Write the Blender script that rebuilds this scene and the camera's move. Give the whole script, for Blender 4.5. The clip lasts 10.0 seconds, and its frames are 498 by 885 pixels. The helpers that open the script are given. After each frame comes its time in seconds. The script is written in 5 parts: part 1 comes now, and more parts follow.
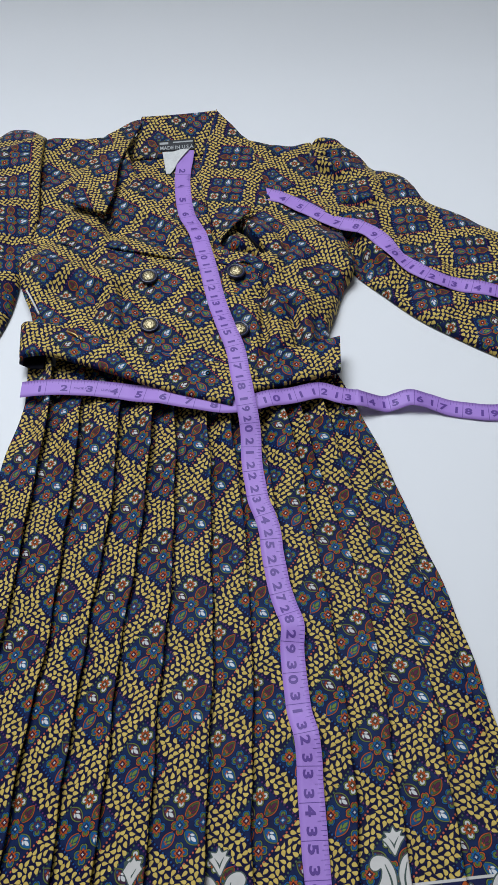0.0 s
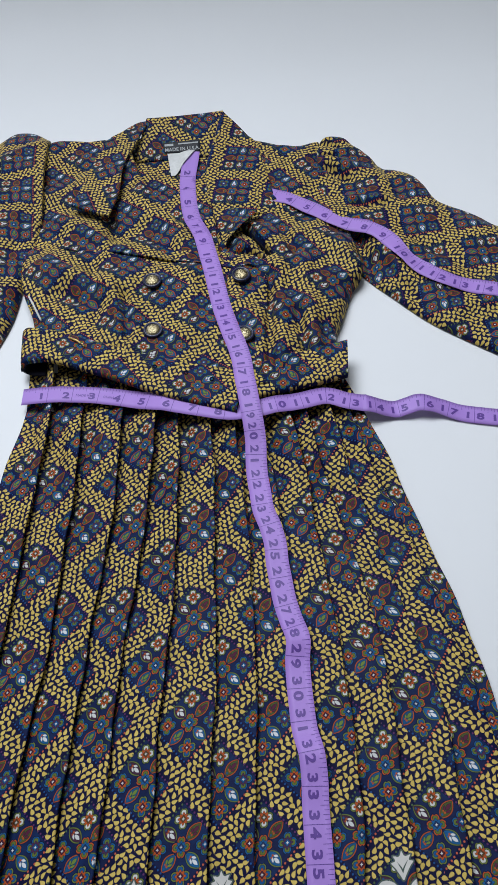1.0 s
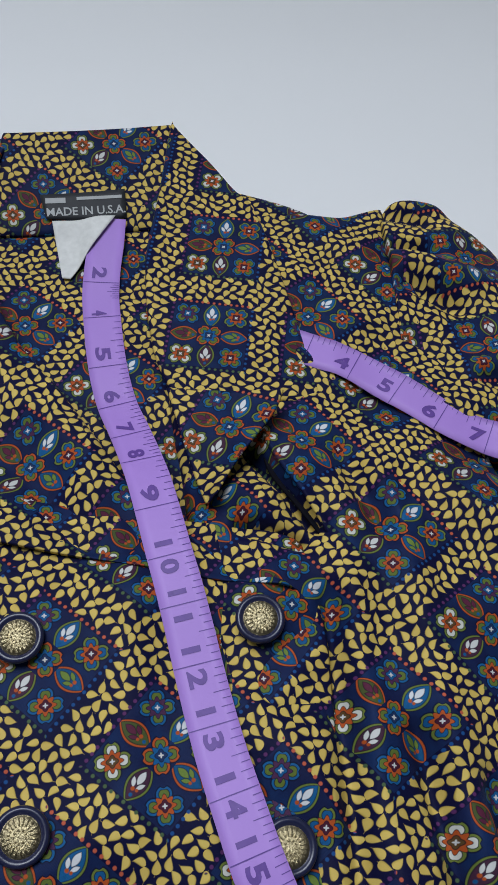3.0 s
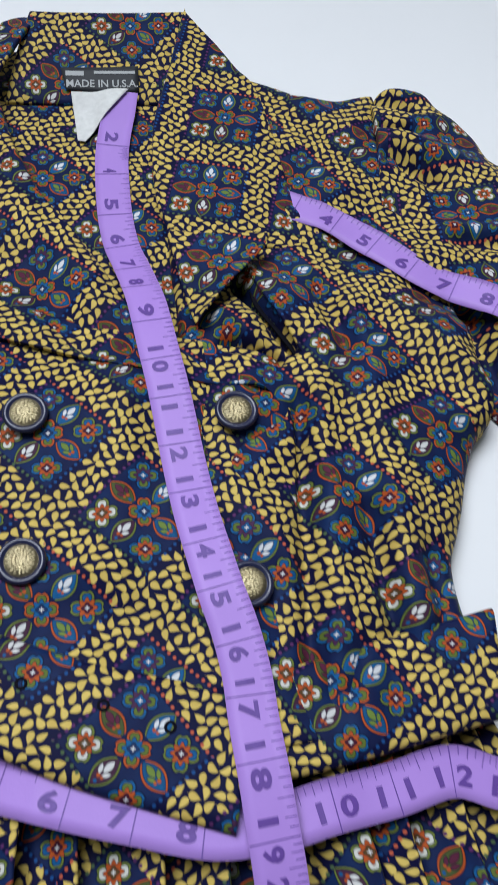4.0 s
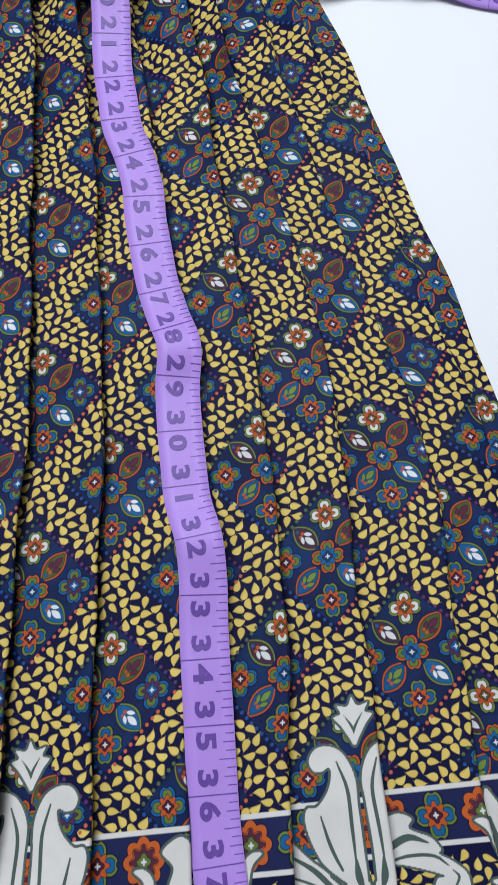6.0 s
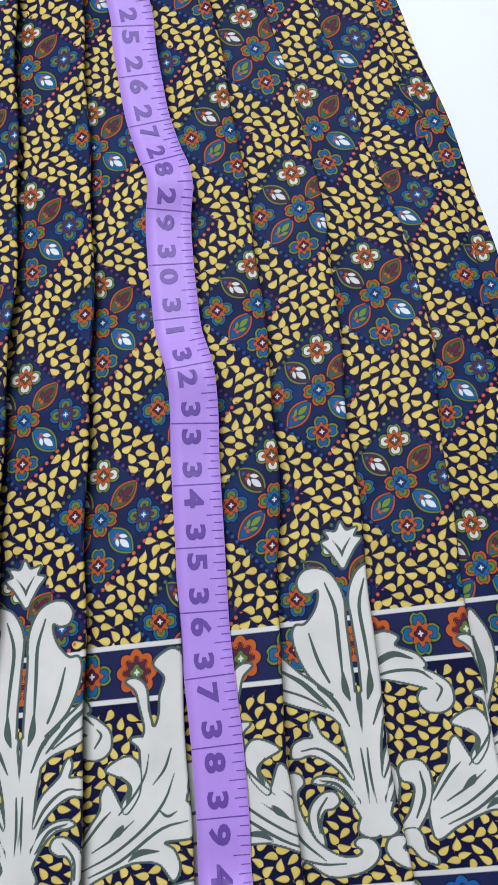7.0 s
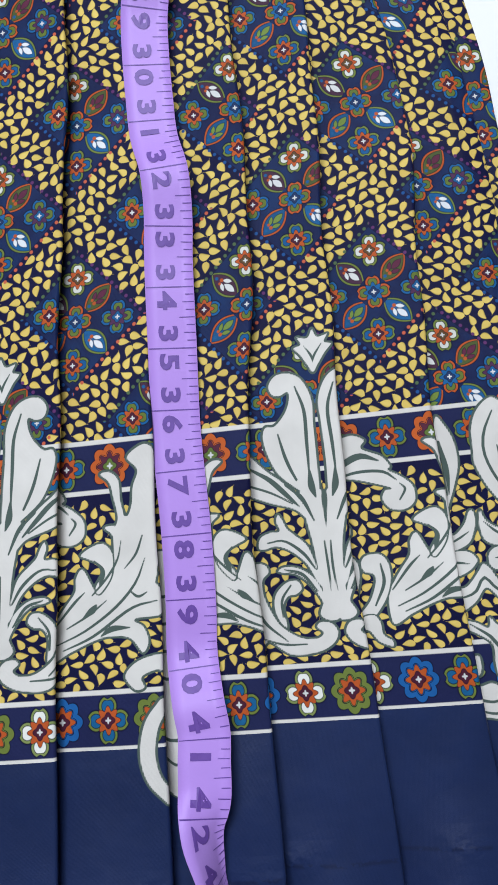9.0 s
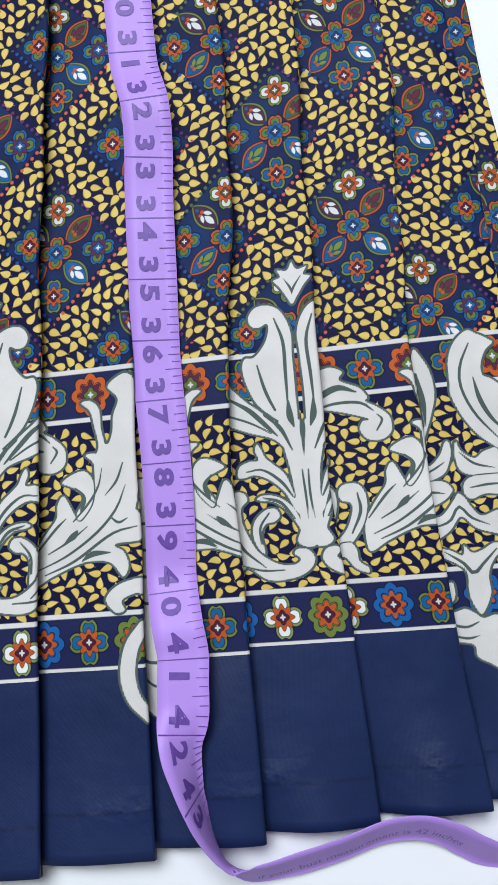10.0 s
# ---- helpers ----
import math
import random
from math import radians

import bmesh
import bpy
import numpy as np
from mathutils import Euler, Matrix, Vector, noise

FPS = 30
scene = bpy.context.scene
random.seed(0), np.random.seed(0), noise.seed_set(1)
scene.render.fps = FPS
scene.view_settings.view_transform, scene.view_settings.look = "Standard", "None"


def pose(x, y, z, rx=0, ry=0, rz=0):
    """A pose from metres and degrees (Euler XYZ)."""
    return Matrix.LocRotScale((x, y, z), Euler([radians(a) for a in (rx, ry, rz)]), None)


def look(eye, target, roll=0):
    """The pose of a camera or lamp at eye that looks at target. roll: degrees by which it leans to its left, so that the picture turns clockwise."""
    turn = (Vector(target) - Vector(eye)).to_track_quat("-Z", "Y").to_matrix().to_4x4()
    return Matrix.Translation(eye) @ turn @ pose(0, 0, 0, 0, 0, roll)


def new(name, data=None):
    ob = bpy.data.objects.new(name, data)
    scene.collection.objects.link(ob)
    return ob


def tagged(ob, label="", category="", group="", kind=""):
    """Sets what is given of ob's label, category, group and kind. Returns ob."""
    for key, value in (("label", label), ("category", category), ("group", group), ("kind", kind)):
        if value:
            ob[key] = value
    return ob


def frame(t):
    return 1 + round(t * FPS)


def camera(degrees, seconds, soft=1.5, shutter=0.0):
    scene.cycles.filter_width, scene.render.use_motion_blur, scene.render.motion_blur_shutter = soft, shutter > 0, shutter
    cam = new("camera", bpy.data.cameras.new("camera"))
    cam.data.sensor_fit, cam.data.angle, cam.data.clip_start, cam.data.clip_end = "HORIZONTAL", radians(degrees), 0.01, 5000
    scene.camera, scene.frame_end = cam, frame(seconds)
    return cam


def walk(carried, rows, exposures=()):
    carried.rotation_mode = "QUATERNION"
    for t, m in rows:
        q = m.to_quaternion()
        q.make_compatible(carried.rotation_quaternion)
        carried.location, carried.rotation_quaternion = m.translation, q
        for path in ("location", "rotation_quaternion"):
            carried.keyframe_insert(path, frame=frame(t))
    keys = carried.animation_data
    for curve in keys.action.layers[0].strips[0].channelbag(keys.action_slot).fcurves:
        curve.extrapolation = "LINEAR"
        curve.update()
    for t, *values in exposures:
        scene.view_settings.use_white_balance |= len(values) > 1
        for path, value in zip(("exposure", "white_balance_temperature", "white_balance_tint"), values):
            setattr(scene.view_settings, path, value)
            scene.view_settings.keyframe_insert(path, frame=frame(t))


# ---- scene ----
cam = camera(35.31, 10.0, soft=1.05, shutter=0.12)
PATH = [
    (0, -0.0330, -0.4522, 0.6418, 33.49, 1.30, -5.74),
    (0.5, -0.0230, -0.4506, 0.6384, 33.49, 2.03, -5.72),
    (1, -0.0199, -0.4381, 0.6295, 33.57, 2.57, -5.33),
    (1.5, 0.0047, -0.3476, 0.5898, 34.15, 3.85, -4.40),
    (2, -0.0004, -0.1254, 0.4870, 32.75, 1.21, -6.07),
    (2.5, -0.0277, 0.0630, 0.3697, 31.16, -3.85, -9.89),
    (2.7, -0.0408, 0.0900, 0.3446, 30.33, -4.80, -9.99),
    (3.8, -0.0472, 0.0426, 0.3388, 28.82, -5.24, -7.96),
    (4, -0.0435, -0.0047, 0.3431, 28.34, -5.26, -7.05),
    (4.5, -0.0327, -0.1359, 0.3589, 26.01, -5.21, -5.70),
    (5, -0.0189, -0.2641, 0.3584, 24.12, -5.19, -5.65),
    (5.5, 0.0051, -0.3400, 0.3445, 21.24, -4.46, -7.50),
    (5.7, 0.0012, -0.3558, 0.3394, 20.01, -4.25, -7.61),
    (6.8, 0.0036, -0.4093, 0.3304, 14.52, -3.35, -7.48),
    (7, 0.0002, -0.4154, 0.3241, 13.49, -4.07, -7.38),
    (7.5, 0.0009, -0.4294, 0.3204, 11.05, -3.92, -7.14),
    (8, 0.0034, -0.4387, 0.3213, 9.36, -3.97, -6.96),
    (8.5, 0.0048, -0.4501, 0.3185, 7.89, -3.97, -6.56),
    (9, 0.0076, -0.4618, 0.3215, 7.19, -4.00, -6.47),
    (9.5, 0.0085, -0.4718, 0.3216, 6.40, -4.38, -6.42),
    (10, 0.0107, -0.4827, 0.3241, 5.67, -4.53, -6.36),
]
walk(cam, [(t, pose(*m)) for t, *m in PATH], [(0, -0.20), (2.0, -0.15), (2.7, -0.42), (3.8, -0.10), (4.0, 0.00), (4.5, 0.40), (5.0, 0.37), (5.5, 0.20), (7.0, 0.36), (8.0, 0.39), (10, 0.51)])

# ---- light ----
world = bpy.data.worlds.new("world")
world.use_nodes = True
world.node_tree.nodes["Background"].inputs[0].default_value = (0.93, 0.96, 1.0, 1)
world.node_tree.nodes["Background"].inputs[1].default_value = 0.35
scene.world = world


def area_lamp(name, m, sx, sy, watts, colour):
    data = bpy.data.lights.new(name, "AREA")
    data.shape, data.size, data.size_y = "RECTANGLE", sx, sy
    data.energy, data.color = watts, colour
    ob = new(name, data)
    ob.matrix_world = m
    return ob


area_lamp("ceiling_light", look((-0.50, 0.80, 2.20), (-0.1, -0.05, 0)), 1.5, 1.1, 80, (0.845, 0.91, 1.0))


# ---- node arithmetic ----
class Val:
    """A number inside a node tree, with arithmetic."""
    tree = None

    def __init__(self, sock):
        self.sock = sock

    @staticmethod
    def op(kind, *args):
        node = Val.tree.nodes.new("ShaderNodeMath")
        node.operation = kind
        for i, a in enumerate(args):
            if isinstance(a, Val):
                Val.tree.links.new(a.sock, node.inputs[i])
            else:
                node.inputs[i].default_value = a
        return Val(node.outputs[0])

    def __add__(self, o): return Val.op("ADD", self, o)
    def __radd__(self, o): return Val.op("ADD", o, self)
    def __sub__(self, o): return Val.op("SUBTRACT", self, o)
    def __rsub__(self, o): return Val.op("SUBTRACT", o, self)
    def __mul__(self, o): return Val.op("MULTIPLY", self, o)
    def __rmul__(self, o): return Val.op("MULTIPLY", o, self)
    def __truediv__(self, o): return Val.op("DIVIDE", self, o)
    def __lt__(self, o): return Val.op("LESS_THAN", self, o)
    def __gt__(self, o): return Val.op("GREATER_THAN", self, o)
    def __abs__(self): return Val.op("ABSOLUTE", self)


def vmin(a, b): return Val.op("MINIMUM", a, b)
def vmax(a, b): return Val.op("MAXIMUM", a, b)
def vround(a): return Val.op("ROUND", a)
def vsqrt(a): return Val.op("SQRT", a)
def vhypot(a, b): return vsqrt(a * a + b * b)


def soft_below(a, edge, blur=0.2):
    """1 where a is below edge, with a thin soft step (millimetres)."""
    node = Val.tree.nodes.new("ShaderNodeMapRange")
    node.inputs["From Min"].default_value = edge - blur
    node.inputs["From Max"].default_value = edge + blur
    node.inputs["To Min"].default_value = 1
    node.inputs["To Max"].default_value = 0
    Val.tree.links.new(a.sock, node.inputs["Value"])
    return Val(node.outputs[0])


def blend(fac, a, b):
    """Colour a where fac is 0 and b where it is 1."""
    node = Val.tree.nodes.new("ShaderNodeMix")
    node.data_type = "RGBA"
    for sock, v in ((node.inputs[0], fac), (node.inputs[6], a), (node.inputs[7], b)):
        if isinstance(v, Val):
            Val.tree.links.new(v.sock, sock)
        elif isinstance(v, tuple):
            sock.default_value = (*v, 1)
        else:
            sock.default_value = v
    return Val(node.outputs[2])


def steps(fac, colours):
    """One of the colours by a whole number from 0."""
    node = Val.tree.nodes.new("ShaderNodeValToRGB")
    ramp = node.color_ramp
    ramp.interpolation = "CONSTANT"
    n = len(colours)
    while len(ramp.elements) < n:
        ramp.elements.new(0.5)
    for i, c in enumerate(colours):
        ramp.elements[i].position = i / n
        ramp.elements[i].color = (*c, 1)
    pos = (fac + 0.5) * (1.0 / n)
    Val.tree.links.new(pos.sock, node.inputs[0])
    return Val(node.outputs[0])


def uv_pair(name):
    node = Val.tree.nodes.new("ShaderNodeUVMap")
    node.uv_map = name
    sep = Val.tree.nodes.new("ShaderNodeSeparateXYZ")
    Val.tree.links.new(node.outputs[0], sep.inputs[0])
    return Val(sep.outputs[0]) * 1000.0, Val(sep.outputs[1]) * 1000.0


def attribute(name):
    node = Val.tree.nodes.new("ShaderNodeAttribute")
    node.attribute_name = name
    return Val(node.outputs["Fac"])


def noise_tex(vector, scale, detail=2.0, rough=0.5):
    node = Val.tree.nodes.new("ShaderNodeTexNoise")
    node.inputs["Scale"].default_value = scale
    node.inputs["Detail"].default_value = detail
    node.inputs["Roughness"].default_value = rough
    if vector is not None:
        Val.tree.links.new(vector, node.inputs["Vector"])
    return Val(node.outputs[0])


def coords(kind="Object"):
    return Val.tree.nodes.new("ShaderNodeTexCoord").outputs[kind]


def bump(height, strength, distance):
    node = Val.tree.nodes.new("ShaderNodeBump")
    node.inputs["Strength"].default_value = strength
    node.inputs["Distance"].default_value = distance
    Val.tree.links.new(height.sock, node.inputs["Height"])
    return node.outputs[0]


def material(name, rough=0.5, metal=0.0, sheen=0.0, spec=0.5):
    mat = bpy.data.materials.new(name)
    mat.use_nodes = True
    Val.tree = mat.node_tree
    b = mat.node_tree.nodes["Principled BSDF"]
    b.inputs["Roughness"].default_value = rough
    b.inputs["Metallic"].default_value = metal
    b.inputs["Sheen Weight"].default_value = sheen
    b.inputs["Specular IOR Level"].default_value = spec
    return mat, b


def wire(val, sock):
    Val.tree.links.new(val.sock if isinstance(val, Val) else val, sock)


# ---- the print ----
NAVY = (0.0058, 0.0064, 0.032)
DARK = (0.0045, 0.0045, 0.016)
BLUE = (0.009, 0.075, 0.20)
GREEN = (0.115, 0.150, 0.034)
ORANGE = (0.36, 0.070, 0.018)
MAROON = (0.055, 0.012, 0.026)
PLUM = (0.060, 0.022, 0.060)
CREAM = (0.53, 0.51, 0.480)
INK = (0.06, 0.085, 0.075)
PERIOD_U, PERIOD_V = 82.0, 85.0
DIAG = 59.0
CELL = 12.6 / DIAG


def lattice(u, v):
    s = u * (1 / PERIOD_U) + v * (1 / PERIOD_V)
    t = u * (1 / PERIOD_U) - v * (1 / PERIOD_V)
    return s - vround(s), t - vround(t)


def blossom_heart(col, r, ang, size, ring, heart):
    """The eight-pointed star in a flower's middle, with its eye."""
    star = r - (Val.op("COSINE", ang * 8.0) * 0.095 + 0.485) * size
    col = blend(soft_below(star, 0.28), col, DARK)
    col = blend(soft_below(star, 0.0), col, ring)
    inner = r - (Val.op("COSINE", ang * 4.0) * 0.05 + 0.27) * size
    col = blend(soft_below(inner, 0.20), col, DARK)
    col = blend(soft_below(inner, -0.05), col, heart)
    return blend(soft_below(r - Val.op("COSINE", ang * 4.0) * 0.28, 0.10 * size), col, (0.50, 0.50, 0.50))


def flower(x, y, size, petal, edge, ring, heart, base):
    """Four notched petals with an outline round a star; x and y in millimetres from the middle."""
    r = vhypot(x, y)
    ang = Val.op("ARCTAN2", y, x)
    a, b = vmax(abs(x), abs(y)), vmin(abs(x), abs(y))
    notch = vmax(0.16 * size - b, 0.0) * vmax(a - 0.76 * size, 0.0) * 0.8
    d = vhypot(a - 0.58 * size, b * 0.98) - 0.40 * size + notch
    col = blend(soft_below(d, 0.40, 0.3), base, DARK)
    col = blend(soft_below(d, 0.0, 0.15), col, edge)
    col = blend(soft_below(d, -0.80, 0.15), col, DARK)
    col = blend(soft_below(d, -1.05, 0.15), col, petal)
    return blossom_heart(col, r, ang, size, ring, heart)


def star_flower(x, y, size, outer, ring, heart, base):
    """A scalloped rosette with a star in it."""
    r = vhypot(x, y)
    ang = Val.op("ARCTAN2", y, x)
    d = r - (abs(Val.op("COSINE", ang * 4.0)) * 0.20 + 0.80) * size
    col = blend(soft_below(d, 0.35, 0.25), base, DARK)
    col = blend(soft_below(d, 0.0, 0.15), col, outer)
    col = blend(soft_below(abs(d + 0.30 * size), 0.16, 0.12), col, DARK)
    return blossom_heart(col, r, ang, size * 1.1, ring, heart)


def white_noise(a, b):
    node = Val.tree.nodes.new("ShaderNodeTexWhiteNoise")
    node.noise_dimensions = "2D"
    comb = Val.tree.nodes.new("ShaderNodeCombineXYZ")
    for i, v in enumerate((a, b)):
        if isinstance(v, Val):
            wire(v, comb.inputs[i])
        else:
            comb.inputs[i].default_value = v
    wire(comb.outputs[0], node.inputs["Vector"])
    sep = Val.tree.nodes.new("ShaderNodeSeparateColor")
    wire(node.outputs["Color"], sep.inputs[0])
    return [Val(sep.outputs[i]) for i in range(3)]


def leaves(u, v, mask, base, pitch=4.75, plump=0.252):
    """Scattered teardrop leaves, one to a cell of shifted rows; mask(u, v) is 1 where a leaf's middle may lie."""
    a, b = u * 0.93 + v * 0.37, v * 0.93 - u * 0.37
    row = vround(b * (1 / (pitch * 0.94)))
    slide = white_noise(row, 3.7)[0] * pitch
    col = vround((a + slide) * (1 / pitch))
    r1, r2, r3 = white_noise(row, col)
    dx = a + slide - col * pitch - (r3 - 0.5) * 0.5
    dy = b - row * (pitch * 0.94) - (r1 - 0.5) * 0.35
    ca, cb = a - dx, b - dy
    cu, cv = ca * 0.93 - cb * 0.37, ca * 0.37 + cb * 0.93
    turn = white_noise(col, row)[0] * 3.4 - 0.55 + vround(r2) * 3.14
    c, s = Val.op("COSINE", turn), Val.op("SINE", turn)
    p = (dx * c + dy * s) * (1 / (pitch * 0.50))
    side = dy * c - dx * s + (p * p - 0.3) * (r1 - 0.5) * 1.7
    width = vsqrt(vmax(p + 1.0, 0.0)) * vmax(1.0 - p, 0.0) * (r3 * 0.30 + pitch * plump)
    fac = soft_below(abs(side) - width, 0.0, 0.22) * mask(cu, cv)
    tint = blend(r2, (0.58, 0.435, 0.118), (0.50, 0.362, 0.090))
    shade = soft_below(abs(side + 0.25) - width * 0.86, 0.0, 0.25)
    return blend(fac, base, blend(shade, (0.45, 0.325, 0.075), tint))


def outside_diamond(u, v):
    fs, ft = lattice(u, v)
    return vmax(abs(fs), abs(ft)) > (1.5 * CELL + 0.045)


def all_over_print(u, v):
    base = blend(0.0, NAVY, NAVY)
    col = leaves(u, v, outside_diamond, base)
    fs, ft = lattice(u, v)
    ring = vmax(abs(fs), abs(ft))
    inside = ring < (1.5 * CELL + 0.012)
    # ground of the diamond: navy, faintly clouded with blue
    cloud = noise_tex(coords(), 70.0, 2.0)
    ground = blend(vmin(vmax(cloud - 0.40, 0.0) * 1.8, 1.0), (0.0080, 0.0125, 0.050), (0.0080, 0.031, 0.105))
    ci = vmin(vmax(vround(fs * (1 / CELL)), -1.0), 1.0)
    cj = vmin(vmax(vround(ft * (1 / CELL)), -1.0), 1.0)
    ls, lt = (fs - ci * CELL) * DIAG, (ft - cj * CELL) * DIAG
    idx = (ci + 1.0) * 3.0 + (cj + 1.0)
    x, y = (ls + lt) * 0.7071, (ls - lt) * 0.7071
    # index: 0 left, 1 south-west, 2 bottom, 3 north-west, 4 middle, 5 south-east, 6 top, 7 north-east, 8 right
    leafy, sea = (0.095, 0.130, 0.028), (0.010, 0.085, 0.225)
    petal = steps(idx, [leafy, BLUE, BLUE, BLUE, leafy, BLUE, (0.50, 0.50, 0.46), BLUE, leafy])
    edge = steps(idx, [sea, GREEN, GREEN, GREEN, ORANGE, GREEN, GREEN, GREEN, sea])
    mid = steps(idx, [ORANGE, GREEN, ORANGE, GREEN, sea, GREEN, ORANGE, GREEN, PLUM])
    heart = steps(idx, [MAROON, GREEN, MAROON, GREEN, (0.012, 0.03, 0.09), GREEN, (0.09, 0.05, 0.02), GREEN, BLUE])
    bloom = flower(x, y, 7.1, petal, edge, mid, heart, ground)
    # pointed ovals lie along the spokes
    odd = abs(ci) + abs(cj)
    along = ls * abs(ci) + lt * abs(cj)
    side = ls * abs(cj) + lt * abs(ci)
    w = abs(side) - (1.0 - along * along * (1 / 58.0)) * 4.3
    rim = steps(idx, [ORANGE, ORANGE, ORANGE, GREEN, ORANGE, GREEN, ORANGE, ORANGE, ORANGE])
    fill = steps(idx, [BLUE, (0.009, 0.065, 0.16), BLUE, (0.050, 0.020, 0.040), BLUE, (0.010, 0.085, 0.22), BLUE, (0.060, 0.075, 0.024), BLUE])
    seed = steps(idx, [GREEN, (0.13, 0.19, 0.04), GREEN, (0.52, 0.52, 0.51), GREEN, (0.56, 0.58, 0.60), GREEN, (0.085, 0.018, 0.040), GREEN])
    oval = blend(soft_below(w, 0.30), ground, DARK)
    oval = blend(soft_below(w, 0.0), oval, rim)
    oval = blend(soft_below(w, -0.75), oval, DARK)
    oval = blend(soft_below(w, -1.0, 0.3), oval, fill)
    # three seeds on a stalk, and a dot at the other tip
    def almond(a0, s0, deg, length, width):
        c, n = math.cos(radians(deg)), math.sin(radians(deg))
        p, r = (along - a0) * c + (side - s0) * n, (side - s0) * c - (along - a0) * n
        return abs(r) - (1.0 - p * p * (1 / length ** 2)) * width

    k = vmin(almond(2.1, 0.2, 4, 2.7, 1.25), vmin(almond(-0.5, 1.75, 32, 1.9, 0.80), almond(-0.5, -1.45, -30, 1.8, 0.75)))
    oval = blend(soft_below(k, 0.22), oval, DARK)
    oval = blend(soft_below(k, 0.0), oval, seed)
    oval = blend(soft_below(vhypot(along + 2.5, side - 0.5), 0.75), oval, ORANGE)
    oval = blend(soft_below(vhypot(along + 2.2, side + 1.1), 0.6), oval, ORANGE)
    oval = blend(soft_below(vhypot(along + 4.6, side + 0.3), 0.7), oval, BLUE)
    is_oval = (odd > 0.5) * (odd < 1.5)
    motif = blend(is_oval, bloom, oval)
    col = blend(inside, col, motif)
    # rows of dots along the four edges
    over = abs(fs) > abs(ft)
    run = (ft * over + fs * (1.0 - over)) * (DIAG / 3.0)
    dot = vhypot((ring - (1.5 * CELL + 0.028)) * DIAG, (run - vround(run)) * 3.0)
    which = over * ((fs > 0.0) * 1.0) + (1.0 - over) * ((ft > 0.0) * 1.0 + 2.0)
    dots = steps(which, [(0.012, 0.06, 0.20), (0.085, 0.025, 0.10), (0.06, 0.10, 0.05), (0.42, 0.09, 0.05)])
    return blend(soft_below(dot, 0.72), col, dots)


def finish_cloth(mat, b, col, u, v, pucker=0.0, satin=0.0):
    """Woven sheen and fine thread relief."""
    thread = Val.op("SINE", u * 14.0) * Val.op("SINE", v * 14.0)
    soft = noise_tex(coords(), 60.0, 3.0)
    node = Val.tree.nodes.new("ShaderNodeHueSaturation")
    wire(col, node.inputs["Color"])
    wire(soft * 0.34 + 0.83, node.inputs["Value"])
    wire(node.outputs[0], b.inputs["Base Color"])
    wire(bump(thread * 0.06 + soft + pucker, 0.24, 0.0012), b.inputs["Normal"])
    wire(noise_tex(coords(), 25.0, 2.0) * 0.2 + 0.38 - satin * 0.08, b.inputs["Roughness"])
    return mat


def print_material():
    mat, b = material("floral_print", 0.5, spec=0.045)
    u, v = uv_pair("cloth")
    return finish_cloth(mat, b, all_over_print(u, v), u, v)


